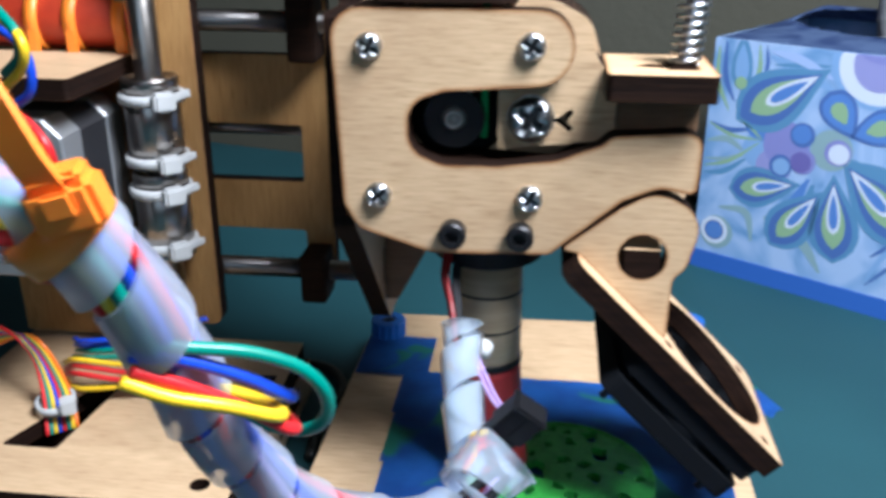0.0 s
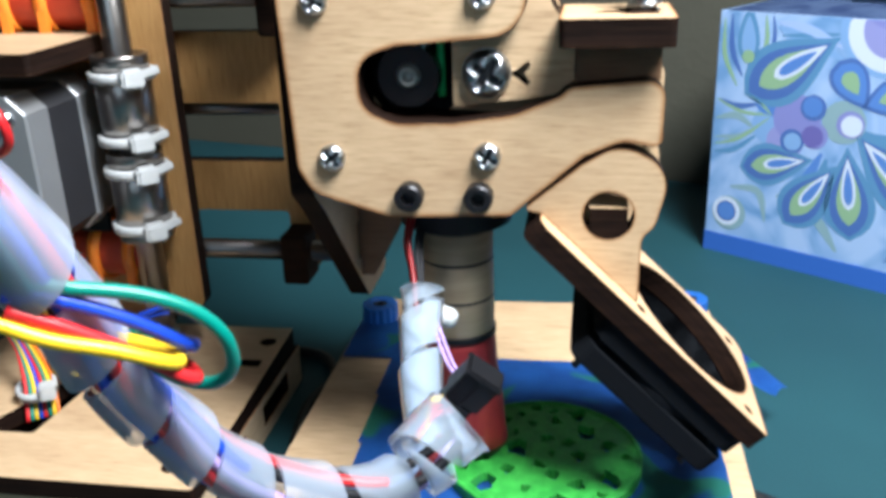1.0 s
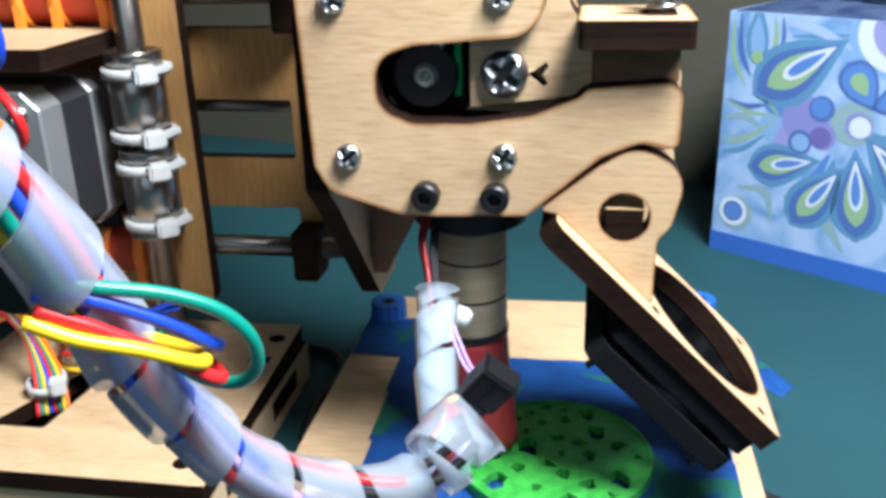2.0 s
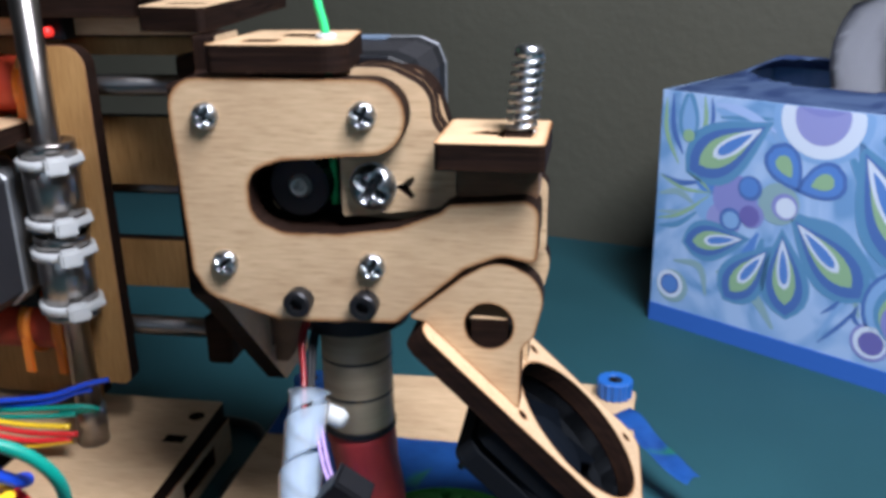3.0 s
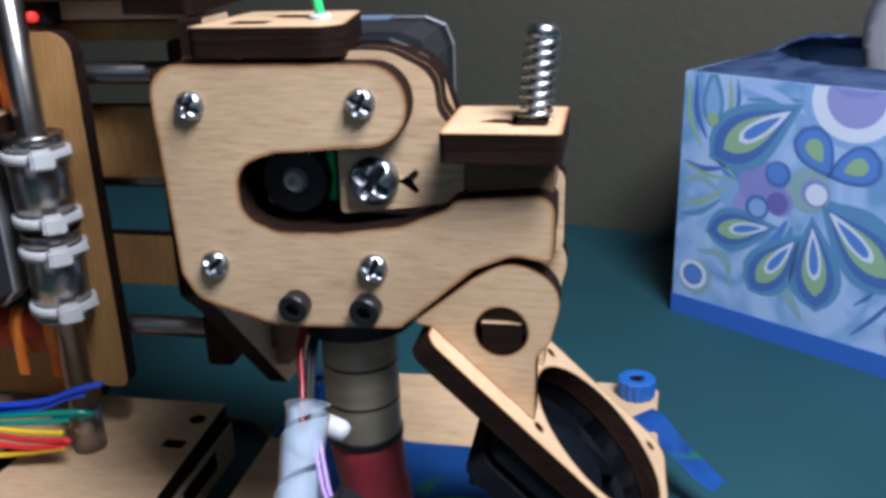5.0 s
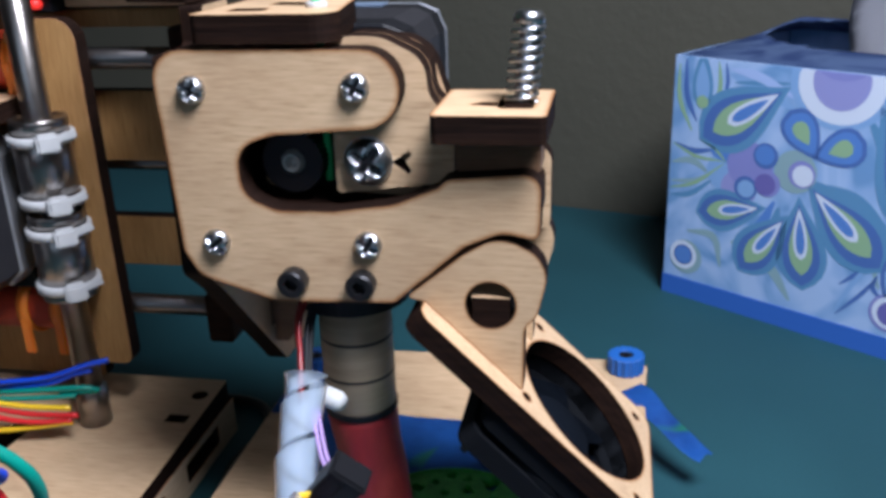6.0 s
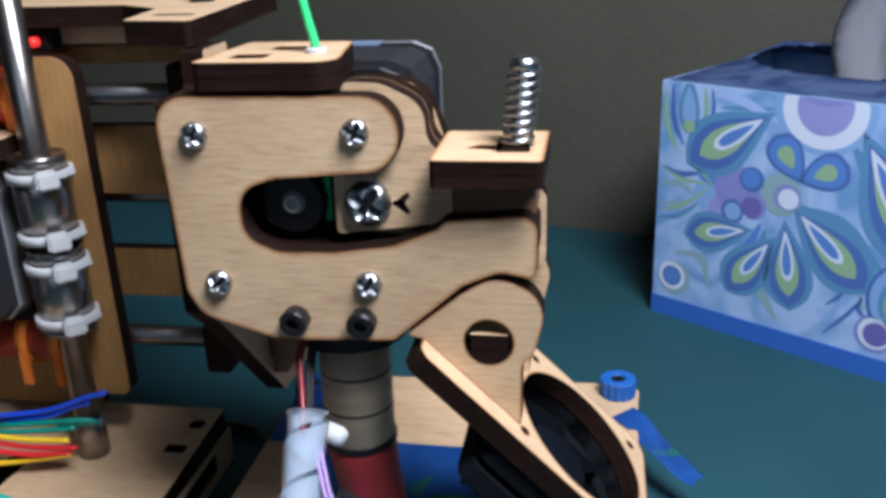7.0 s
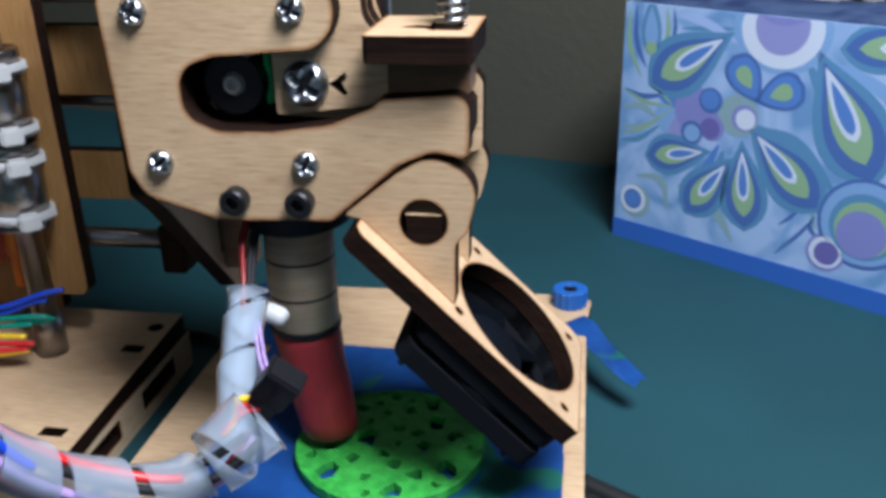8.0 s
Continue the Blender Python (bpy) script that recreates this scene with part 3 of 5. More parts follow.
blob(ring(31, 52, 7.5, 24), 0.8, "mauve", "printed_dot")
blob(ring(53, 63, 8.2, 24), 1.0, "sage", "printed_dot")
dots(41, 67, [(5.0, "navy", 0, 0), (3.8, "blue", -0.3, 0.3)])
dots(34, 53, [(4.8, "navy", 0, 0), (3.5, "sky", 0.2, -0.2)])
dots(42, 56, [(5.2, "violet", 0.6, 0.4), (4.2, "plum", -0.2, 0)])
dots(56, 62, [(5.2, "violet", -0.5, 0.4), (4.0, "white", 0, 0)])
dots(9, 19, [(7.4, "sage", 1.2, -0.6), (6.2, "white", 0, 0), (4.4, "navy", 0, 0), (3.6, "blue", 0, 0)])
dots(105, 32, [(17.0, "navy", 0, 0), (15.6, "sky", 0, 0), (12.5, "teal", 0, -1), (10.5, "green", 0, -2), (9.0, "violet", -0.5, -4.0)])
dots(93, 18, [(7.4, "violet", 0, 0), (6.2, "white", 0, 0), (4.6, "plum", 0.3, -0.3)])

# tissue standing out of the opening
bm = bmesh.new()
rows = []
for i in range(15):
    u = i / 14
    row = []
    for j in range(11):
        v = j / 10
        a = 52 + 33 * v - 6 * u * (1 - u) * 4 * (1 - v) + 5 * math.sin(5 * v) * u
        z = 88 + 56 * u - 26 * u * abs(v - 0.4)
        c = -50 + 9 * math.sin(9 * v + 2.2 * u) * (0.35 + u) - 10 * u
        row.append(bm.verts.new((a, z, c)))
    rows.append(row)
for p, q in zip(rows, rows[1:]):
    for j in range(1, 11):
        bm.faces.new((p[j - 1], p[j], q[j], q[j - 1]))
bmesh.ops.solidify(bm, geom=list(bm.faces), thickness=0.25)
bmesh.ops.transform(bm, matrix=BOX_M, verts=list(bm.verts))
solo("tissue", bm, TISSUE, "crumpled white paper tissue standing out of the box", "tissue", smooth=True)

# ---- fasteners ----
def pan_head(r, h, arm):
    """A domed cross-recess head, its base at the origin, domed towards -y."""
    bm = bmesh.new()
    n, m = 48, 12
    rows = []
    for j in range(m + 1):
        q = j / m
        rad = r * q
        row = []
        for i in range(n):
            t = 2 * math.pi * i / n + 0.35
            x, z = rad * math.cos(t), rad * math.sin(t)
            dome = h * (1 - 0.45 * q ** 2 - (0.25 * max(0, q - 0.75) / 0.25))
            u, v = abs(rad * math.cos(t - 0.35 + 0.5)), abs(rad * math.sin(t - 0.35 + 0.5))
            cross = min(max(u / (r * 0.66), v / (r * arm)), max(v / (r * 0.66), u / (r * arm)))
            k = min(max((1.2 - cross) / 0.25, 0), 1)
            row.append(bm.verts.new((x, -(dome - 0.85 * h * k), z)))
        rows.append(row)
    for a, b in zip(rows, rows[1:]):
        for i in range(n):
            if a is rows[0]:
                continue
            f = bm.faces.new((a[i - 1], a[i], b[i], b[i - 1]))
            f.material_index = 1 if all(v.co.y > -0.5 * h for v in f.verts) and b is not rows[-1] and b is not rows[-2] else 0
    bmesh.ops.delete(bm, geom=rows[0], context="VERTS")
    bm.faces.new(rows[1]).material_index = 1
    base = [bm.verts.new((v.co.x, 0, v.co.z)) for v in rows[-1]]
    for i in range(n):
        bm.faces.new((rows[-1][i - 1], rows[-1][i], base[i], base[i - 1]))
    bm.faces.new(base)
    bmesh.ops.recalc_face_normals(bm, faces=list(bm.faces))
    return bm


def cap_head(r, h):
    """A socket cap screw head towards -y with a hexagonal socket."""
    bm = bmesh.new()
    n = 24
    prof = [(r, 0), (r, h - 0.4), (r - 0.4, h)]
    rows = [[bm.verts.new((rr * math.cos(2 * math.pi * i / n), -hh, rr * math.sin(2 * math.pi * i / n))) for i in range(n)] for rr, hh in prof]

    def hexr(i):
        t = (2 * math.pi * i / n) % (math.pi / 3) - math.pi / 6
        return r * 0.46 / math.cos(t)
    for depth in (h, h - 1.9):
        rows.append([bm.verts.new((hexr(i) * math.cos(2 * math.pi * i / n), -depth, hexr(i) * math.sin(2 * math.pi * i / n))) for i in range(n)])
    for a, b in zip(rows, rows[1:]):
        for i in range(n):
            bm.faces.new((a[i - 1], a[i], b[i], b[i - 1]))
    bm.faces.new(rows[0])
    bm.faces.new(rows[-1])
    bmesh.ops.recalc_face_normals(bm, faces=list(bm.faces))
    return bm


def moved(bm, x, y, z, ry=0.0):
    bmesh.ops.transform(bm, matrix=mmpose(x, y, z, 0, ry, 0), verts=list(bm.verts))
    return bm


# ---- extruder ----
T = 5.3
HC = 113.0
extruder = thing("extruder", "laser-cut birch plywood 3D printer extruder with charred edges and steel screws", "printer extruder", (10, 15, 85))
PLATE = fillet([(-24.2, 136.2, 6.0), (24.4, 136.2, 8.8), (24.4, 121.9, 8.8), (-1.0, 120.0, 6.5), (-8.6, 117.5, 6.0), (-8.4, 107.5, 6.0), (-1.5, 104.8, 7.0),
                (10, 104.9, 8), (22, 106.6, 10), (31.0, 110.2, 3.0), (32.6, 111.9, 3.0), (50.4, 113.4, 3.2), (50.2, 100.2, 1.6), (43.0, 101.6, 6.0), (35.8, 98.6, 4.0),
                (21.2, 86.0, 2.0), (-3.5, 85.2, 4.0), (-19.5, 90.2, 5.0), (-22.4, 95.5, 4.0)])
HOLES = [ring(x, z, 1.4, 12) for x, z in ((-16.2, 128.7), (16.1, 129.3), (-14.9, 97.8), (16.7, 98.3), (0.9, 90.1), (15.0, 90.0))]
part("front_plate", slab(PLATE, HOLES, 0, T, XZ, 0.55, 0.9), PLY, extruder, "pale birch front plate with a long slot")
BACK = fillet([(-24.2, 136.2, 6.0), (26.5, 136.4, 8.0), (30.5, 124.0, 6.0), (34.5, 119.5, 2.0), (51.2, 113.4, 3.0), (51.0, 97.5, 2.0), (44, 96.0, 3.0), (24.0, 84.8, 2.0), (-3.5, 84.8, 4.0), (-19.5, 90.2, 5.0), (-22.4, 95.5, 4.0)])
part("rear_plate", slab(BACK, [ring(0, HC, 11.2, 36)], 15.9, 21.0, XZ), PLY, extruder, "plywood rear plate behind the idler")
part("middle_spacer", slab(fillet([(-24.0, 136.0, 5), (-9.5, 136.0, 1), (-9.5, 105.0, 2), (21.0, 103.5, 1), (31.0, 109.2, 2), (50.0, 110.8, 2), (50.0, 102.5, 1), (42.0, 103.0, 2), (20.0, 87.0, 2), (-3.5, 85.6, 4), (-19.3, 90.4, 5), (-22.2, 95.5, 4)]), [], T, 15.9, XZ), PLY, extruder)
LEVER = fillet([(9.4, 138.0, 7.0), (20.0, 137.6, 8.0), (28.2, 133.5, 6.0), (28.6, 126.6, 5.0), (33.0, 122.0, 4.0), (33.4, 119.8, 0.3), (33.2, 112.0, 0.5), (32.0, 111.6, 1.0), (29.8, 109.4, 1.0), (9.4, 107.0, 0.8)])
LHOLE = fillet([(20.8, 113.6, 0.2), (22.3, 114.5, 0.2), (24.3, 116.0, 0.2), (24.9, 115.2, 0.2), (23.7, 113.6, 0.1), (24.8, 111.9, 0.2), (24.1, 111.2, 0.2), (22.3, 112.6, 0.2)], 2)
lever = part("idler_lever", slab(LEVER, [LHOLE], T + 0.25, 10.4, XZ, 0.2), PLY, extruder, "plywood idler lever with a small cut-out")
part("idler_lever", slab(LEVER, [], 10.7, 15.6, XZ), PLY, extruder)
# charred brown and the platform's shade share this one dark colour
part("lever_foot", block(33.5, 49.8, T - 0.2, 15.6, 111.9, 119.8, 0.4), BROWN_SHADED, extruder, "browned plywood foot with shade of the spring plate in its colour")
part("spring_platform", slab(rect(30.6, -4.6, 51.6, 19.4, 1.2), [rect(42.6, 2.2, 48.6, 11.0, 0.4), fillet([(36.4, 5.2, 0.3), (42.4, 3.8, 0.2), (42.4, 7.0, 0.2), (39.0, 7.6, 0.3)], 2)], 119.9, 125.1, XY, 0.3, 0.7), PLY, extruder, "small bright plywood plate that holds the spring")
part("spring_block", block(43.2, 48.2, 3.0, 10.4, 120.5, 125.6, 0.3), EDGE, extruder)
part("top_plate", slab(fillet([(-15.4, -0.6, 2.0), (13.6, -0.6, 4.5), (9.6, 27.6, 2.5), (-13.6, 27.6, 2.0)]), [rect(-9.4, 5.0, -2.6, 9.6, 0.4), rect(-4.4, 15.6, 2.2, 20.0, 0.4), ring(6.2, 11.4, 1.6, 14)], 137.3, 142.6, XY, 0.3, 0.8), PLY, extruder, "bright plywood top plate with two slots")
part("filament_guide", lathe([(1.3, 0), (2.1, 0), (2.1, 0.7), (1.7, 1.1), (1.3, 1.1)], mmpose(6.2, 11.4, 142.6), 20, False), NYLON, extruder, "white filament guide collar")
for x, z in ((-16.2, 128.7), (16.1, 129.3), (-14.9, 97.8), (16.7, 98.3)):
    part("screw", moved(pan_head(2.75, 2.3, 0.17), x, 0, z, 20 * (round(x + z) % 3)), [ZINC, RECESS], extruder, "zinc cross-head screw", True)
part("idler_bolt", moved(pan_head(4.75, 3.4, 0.17), 16.2, T + 0.2, 113.8, 25), [ZINC, RECESS], extruder, "large zinc cross-head bolt", True)
part("washer", lathe([(3, 0), (4.9, 0), (4.9, 0.5), (3, 0.5)], mmpose(16.2, T + 0.25, 113.8, 90), 28, False), ZINC, extruder)
for x in (0.9, 15.0):
    part("cap_screw", moved(cap_head(2.9, 3.4), x, 0, 90.2), BLACKOX, extruder, "black socket cap screw")
# motor behind, with its shaft and hobbed gear
motor = part("motor", slab(fillet([(-22, HC - 21, 5), (22.6, HC - 21, 5), (22.6, HC + 25, 6), (-22, HC + 25, 6)], 2), [], 30, 50, XZ, 0), LAM, extruder, "black stepper motor")
for y0, y1 in ((21.0, 30.0), (50.0, 57.6)):
    part("end_cap", slab(fillet([(-22, HC - 21, 4), (22.6, HC - 21, 4), (22.6, HC + 25, 6), (-22, HC + 25, 6)], 2), [], y0, y1, XZ, 0.5), BLACKPL, motor)
part("rear_rim", slab(fillet([(-22.2, HC - 21.2, 5), (22.9, HC - 21.2, 5), (22.9, HC + 25.3, 6.5), (-22.2, HC + 25.3, 6.5)], 2), [], 57.6, 59.0, XZ, 0.3), DARKALU, motor, "grey rear rim")
part("motor_label", block(-10, 9.0, 51, 57.4, HC + 25.05, HC + 25.6, 0.1), MOTOR_LABEL, motor, "pale blue label")
part("shaft", lathe([(0.01, 2.0), (0.9, 2.0), (1.0, 0.3), (1.7, 0.0), (2.0, 0.2), (2.0, 1.2), (2.5, 1.3), (2.5, 16)], mmpose(0.2, 5.4, HC, -90), 24, False), SHAFT, motor, "steel motor shaft end", True)
gp = []
for i in range(72):
    gp.append((0.2 + (6.1 + 0.35 * (i % 2)) * math.cos(2 * math.pi * i / 72), HC + (6.1 + 0.35 * (i % 2)) * math.sin(2 * math.pi * i / 72)))
part("drive_gear", slab(gp, [ring(0.2, HC, 2.6, 24)], 6.5, 14.5, XZ, 0), BLACKOX, motor, "dark hobbed drive gear")
part("set_screw", lathe([(0.01, 0), (1.1, 0), (1.1, 2.2)], mmpose(2.6, 8.0, 118.2, 0, 40, 0), 12), STEEL, motor)
# spring and its screw
SPR0, SPR1 = Vector((46.0, 6.6, 125.0)), Vector((47.4, 8.6, 140.4))
part("adjust_screw", lathe([(1.5, 0), (1.5, 15.0)], Matrix.Translation(SPR0) @ (SPR1 - SPR0).to_track_quat("Z", "Y").to_matrix().to_4x4(), 16), ZINC, extruder)
part("screw_head", lathe([(2.0, 14.4), (2.9, 14.6), (2.9, 15.8), (2.5, 16.6), (1.6, 17.1), (1.5, 16.6), (0.2, 16.4)], Matrix.Translation(SPR0) @ (SPR1 - SPR0).to_track_quat("Z", "Y").to_matrix().to_4x4(), 24), ZINC, extruder, "domed steel screw head", True)
coil = []
for i in range(8 * 14 + 1):
    t = i / 14
    coil.append(SPR0.lerp(SPR1, t / 8 * 0.90 + 0.01) + Vector((2.75 * math.cos(2 * math.pi * t), 2.75 * math.sin(2 * math.pi * t), 0)))
part("spring", tube(coil, 0.5, 8, 1), ZINC, extruder, "shiny steel compression spring", True)

# hot end
hot_end = thing("hot_end", "tan grey cylindrical hot end with a red sleeve below", "hot end", (7.5, 18, 20))
HM = mmpose(7.4, 17.6, 0)
part("mount_ring", lathe([(0.1, 85.2), (12.6, 85.2), (12.6, 79.6), (9.4, 78.0), (0.1, 78.0)], HM, 36, False), BLACKPL, hot_end, "black mounting collar")
part("barrel", lathe([(8.2, 78.2), (8.2, 66), (8.2, 52.6), (7.6, 51.4), (6.2, 51.0)], HM, 40), PEEK, hot_end, "tan grey grooved barrel", True)
for z in (70.4, 61.2):
    part("groove", lathe([(8.0, z + 0.35), (8.26, z + 0.3), (8.26, z - 0.3), (8.0, z - 0.35)], HM, 40, False), BLACKOX, hot_end, "dark groove ring")
sleeve = lathe([(8.1, 51.6), (8.2, 49.0), (7.9, 42.0), (7.8, 34.0), (7.5, 27.0), (7.2, 22.5), (5.2, 21.0), (1.5, 20.6), (0.4, 19.4)], HM, 40)
for v in sleeve.verts:
    k = noise.noise(v.co * 0.12) * 0.5
    v.co.x += k + 0.14 * max(0.0, 50.0 - v.co.z)
    v.co.y += k
part("sleeve", sleeve, RED, hot_end, "dull red silicone sleeve", True)
part("retaining_band", lathe([(8.3, 52.9), (8.6, 52.7), (8.6, 51.4), (8.3, 51.2)], HM, 36, False), BLACKPL, hot_end)

# fan bracket and fan
fan_bracket = thing("fan_mount", "tilted plywood fan bracket with a black cooling fan", "cooling fan", (50, 15, 60))
U = Vector((0.716, 0, -0.698))
NRM = Vector((0.698, 0, 0.716))
FM = Matrix((U.to_4d(), (0, 1, 0, 0), NRM.to_4d(), (0, 0, 0, 1))).transposed()
FM.translation = Vector((27.9, 0, 86.1))
FM[3][3] = 1.0
CU, CY = 43.8, 15.6     # fan centre along the plate and across it
fan_holes = [ring(CU + sx * 16, CY + sy * 16, 1.05, 12) for sx in (-1, 1) for sy in (-1, 1)]
part("fan_plate", slab(fillet([(-0.8, -5.4, 3.0), (64.6, -5.4, 1.0), (64.6, 36.8, 5.0), (25, 36.8, 5.0), (16, 29.0, 3.0), (-0.8, 29.0, 2.0)]), [ring(CU, CY, 18.3, 48)] + fan_holes, -4.8, 0, FM, 0.3, 0.6), PLY, fan_bracket, "bright plywood plate with a round opening")
BR = fillet([(23.6, 87.4, 0.6), (35.2, 96.8, 4.0), (42.4, 101.0, 9.6), (52.6, 96.0, 9.6), (49.6, 84.0, 9.0), (47.2, 82.0, 8.0), (47.0, 68.0, 0.6), (46.2, 68.2, 0.5), (27.4, 86.6, 0.5)], 8)
part("pivot_plate", slab(BR, [ring(40.6, 86.4, 5.0, 36)], 0.0, 5.3, XZ, 0.4, 0.5), PLY, fan_bracket, "rounded plywood ear with a round hole")
part("rear_pivot_plate", slab(BR, [], 22.0, 27.0, XZ), PLY, fan_bracket)
part("cross_bar", slab(rect(36.8, 0.3, 44.4, 21.8, 0.3), [], 80.6, 87.9, XY, 0.2), PLY, fan_bracket, "plywood bar through the round hole")
fan = part("fan_frame", lathe([(18.6, -16.4), (18.6, -4.85), (19.9, -4.85), (19.9, -16.4), (18.6, -16.4)], FM @ mmpose(CU, CY, 0), 48, False), FAN_BLACK, fan_bracket, "black fan housing with a round shroud", True)
for d0, d1 in ((-9.6, -4.85), (-16.5, -11.4)):
    part("flange", slab(rect(CU - 20, CY - 20, CU + 20, CY + 20, 3.0), [ring(CU, CY, 18.6, 48)], d0, d1, FM, 0.4), FAN_BLACK, fan, "square flange of the fan housing")
for sx in (-1, 1):
    for sy in (-1, 1):
        part("fan_screw", lathe([(0.9, 0.1), (0.9, -18)], FM @ mmpose(CU + sx * 16, CY + sy * 16, -1.2), 10), BLACKOX, fan)
part("hub", lathe([(0.1, -7.0), (8.0, -7.0), (8.8, -7.8), (8.8, -14)], FM @ mmpose(CU, CY, 0), 28, False), NAVY, fan, "dark fan hub", True)
for k in range(7):
    bm = bmesh.new()
    rows = []
    for i in range(6):
        r = 8.6 + 9.0 * i / 5
        row = []
        for j in range(5):
            t = 2 * math.pi * k / 7 + (j - 2) * 0.24 + 0.05 * i
            row.append(bm.verts.new((r * math.cos(t), r * math.sin(t), -8.0 - 1.3 * j)))
        rows.append(row)
    for a, b in zip(rows, rows[1:]):
        for j in range(1, 5):
            bm.faces.new((a[j - 1], a[j], b[j], b[j - 1]))
    bmesh.ops.solidify(bm, geom=list(bm.faces), thickness=0.6)
    bmesh.ops.transform(bm, matrix=FM @ mmpose(CU, CY, 0), verts=list(bm.verts))
    part("blade", bm, NAVY, fan, "", True)
for a in (45, 135, 225, 315):
    part("strut", block(6, 18.8, -0.9, 0.9, -16.3, -14.6, 0.2, FM @ mmpose(CU, CY, 0, 0, 0, a)), FAN_BLACK, fan)
part("motor_plate", lathe([(0.1, -14.4), (9, -14.4), (9, -16.3), (0.1, -16.3)], FM @ mmpose(CU, CY, 0), 28, False), FAN_BLACK, fan)

# filament
solo("filament", tube([(6.2, 11.4, 108), (6.2, 11.4, 125), (6.2, 11.4, 142), (4.9, 11.6, 149), (2.2, 12.4, 160), (-2.5, 14, 176), (-9, 18, 200)], 0.88, 12), GREEN_FIL, "bright green plastic filament strand entering the extruder", "filament", smooth=True)

# ---- carriage and frame ----
carriage = thing("carriage_arm", "dark-edged plywood carriage that carries the extruder on its rods", "printer carriage", (-27, 40, 52))
CP = fillet([(20, 142.2, 1), (20, 134, 1), (5.6, 134, 1), (5.6, 88.0, 3), (12.5, 82.0, 3), (46.0, 46.5, 1.5), (66.0, 46.5, 2), (66.0, 127.0, 2), (33.0, 127.0, 2), (33.0, 142.2, 1)])
part("side_plate", slab(CP, [rect(38, 60, 50, 70, 0.5), rect(30, 96, 44, 108, 0.5)], -26.6, -21.4, YZ), PLY, carriage, "upright plywood side plate with charred edges")
# gusset takes the dark brown wood to paint in the shade it lies in
part("rear_gusset", slab(fillet([(-24.4, 90, 1), (-24.4, 55.0, 1), (-18, 55.0, 1), (-8, 74, 1), (-8, 90, 1)], 2), [], 40, 45, XZ), [BROWN_SHADED, EDGE, SCORCH], carriage)
part("top_frame", slab(fillet([(-41.0, 24.6, 1), (-24.0, 21.0, 1.5), (-30.0, 82.0, 1.5), (-31.0, 96.0, 1), (-150, 96.0, 1), (-150, 62.0, 1), (-60.0, 61.0, 5), (-45.5, 50.0, 4)]), [rect(-38.6, 33.0, -29.0, 36.6, 0.3)], 142.6, 148.0, XY), PLY, carriage, "plywood top frame with a slotted head")
part("frame_beam", slab(rect(-150, 137, -46, 142.5, 0), [], 70, 74.9, XZ, 0.2), PLY, carriage)
part("frame_bolt", lathe([(0.1, 0), (3.2, 0), (3.2, 3.6), (2.8, 4.2), (1.6, 4.2), (1.6, 2.6), (0.1, 2.6)], mmpose(-40.5, 66.0, 148.0), 24, False), BLACKOX, carriage, "black socket bolt")
for z in (123.6, 50.2):
    part("slide_rod", lathe([(3.0, 0), (3.0, 112)], mmpose(-142, 68, z, 0, 90, 0), 24), DARKSTEEL, carriage, "dim steel slide rod", True)
for z, h in ((123.6, 10), (50.2, 8)):
    part("rod_clamp", block(-51.0, -43.5, 60.5, 72.0, z - h, z + h - 1, 0.5), EDGE, carriage)
for z in (104, 82, 66, 118):
    part("bolt_head", lathe([(0.1, 0), (2.6, 0), (2.6, 3.4), (0.1, 3.4)], mmpose(-26.6, 38 if z != 118 else 30, z, 0, -90, 0), 16, False), BLACKOX, carriage)

ladder = thing("frame_panel", "amber plywood frame panel with rectangular cut-outs", "frame panel", (-90, 78, 38))
LP = fillet([(-150, 136, 2), (-43.5, 136, 2), (-43.5, 41.0, 6), (-52.4, 41.0, 3), (-52.4, 60.0, 1.2), (-96.0, 60.0, 1.2), (-96.0, 20.0, 1), (-150, 20.0, 1)])
part("panel", slab(LP, [rect(-90.0, 113.2, -53.2, 131.0, 1.0), rect(-90.0, 75.4, -52.2, 92.8, 1.0)], 75.0, 79.6, XZ), PLY_WARM, ladder)
part("cross_rod", lathe([(2.2, 0), (2.2, 92)], mmpose(-140, 86, 89.0, 0, 90, 0), 16), DARKSTEEL, ladder, "dim steel cross rod", True)

zplate = thing("bearing_plate", "upright plywood plate that carries the vertical bearings", "bearing plate", (-86, 60, 34))
part("plate", slab(fillet([(-97, 135.4, 6), (-76.2, 135.4, 6), (-75.6, 34.4, 3), (-97, 34.4, 3)]), [], 58.6, 63.9, XZ), PLY_WARM, zplate)


def zip_tie(parent, x, y, z, r, mat=NYLON, tail=7.6):
    m = mmpose(x, y, z)
    tie = part("zip_tie", lathe([(r, -1.3), (r + 1.0, -1.3), (r + 1.1, 0), (r + 1.0, 1.3), (r, 1.3)], m, 30, False), mat, parent, "white nylon zip tie", True)
    a = math.radians(-48)
    hm = m @ mmpose((r + 2.0) * math.cos(a), (r + 2.0) * math.sin(a), 0, 0, 0, 42)
    part("lock_head", block(-2.9, 2.9, -1.9, 1.9, -2.5, 2.5, 0.7, hm), mat, tie)
    part("tail", block(2.0, tail, -0.8, 0.2, -1.1, 1.1, 0.3, hm @ mmpose(0, 0, 0.3, 0, -10, 8)), mat, tie)
    return tie


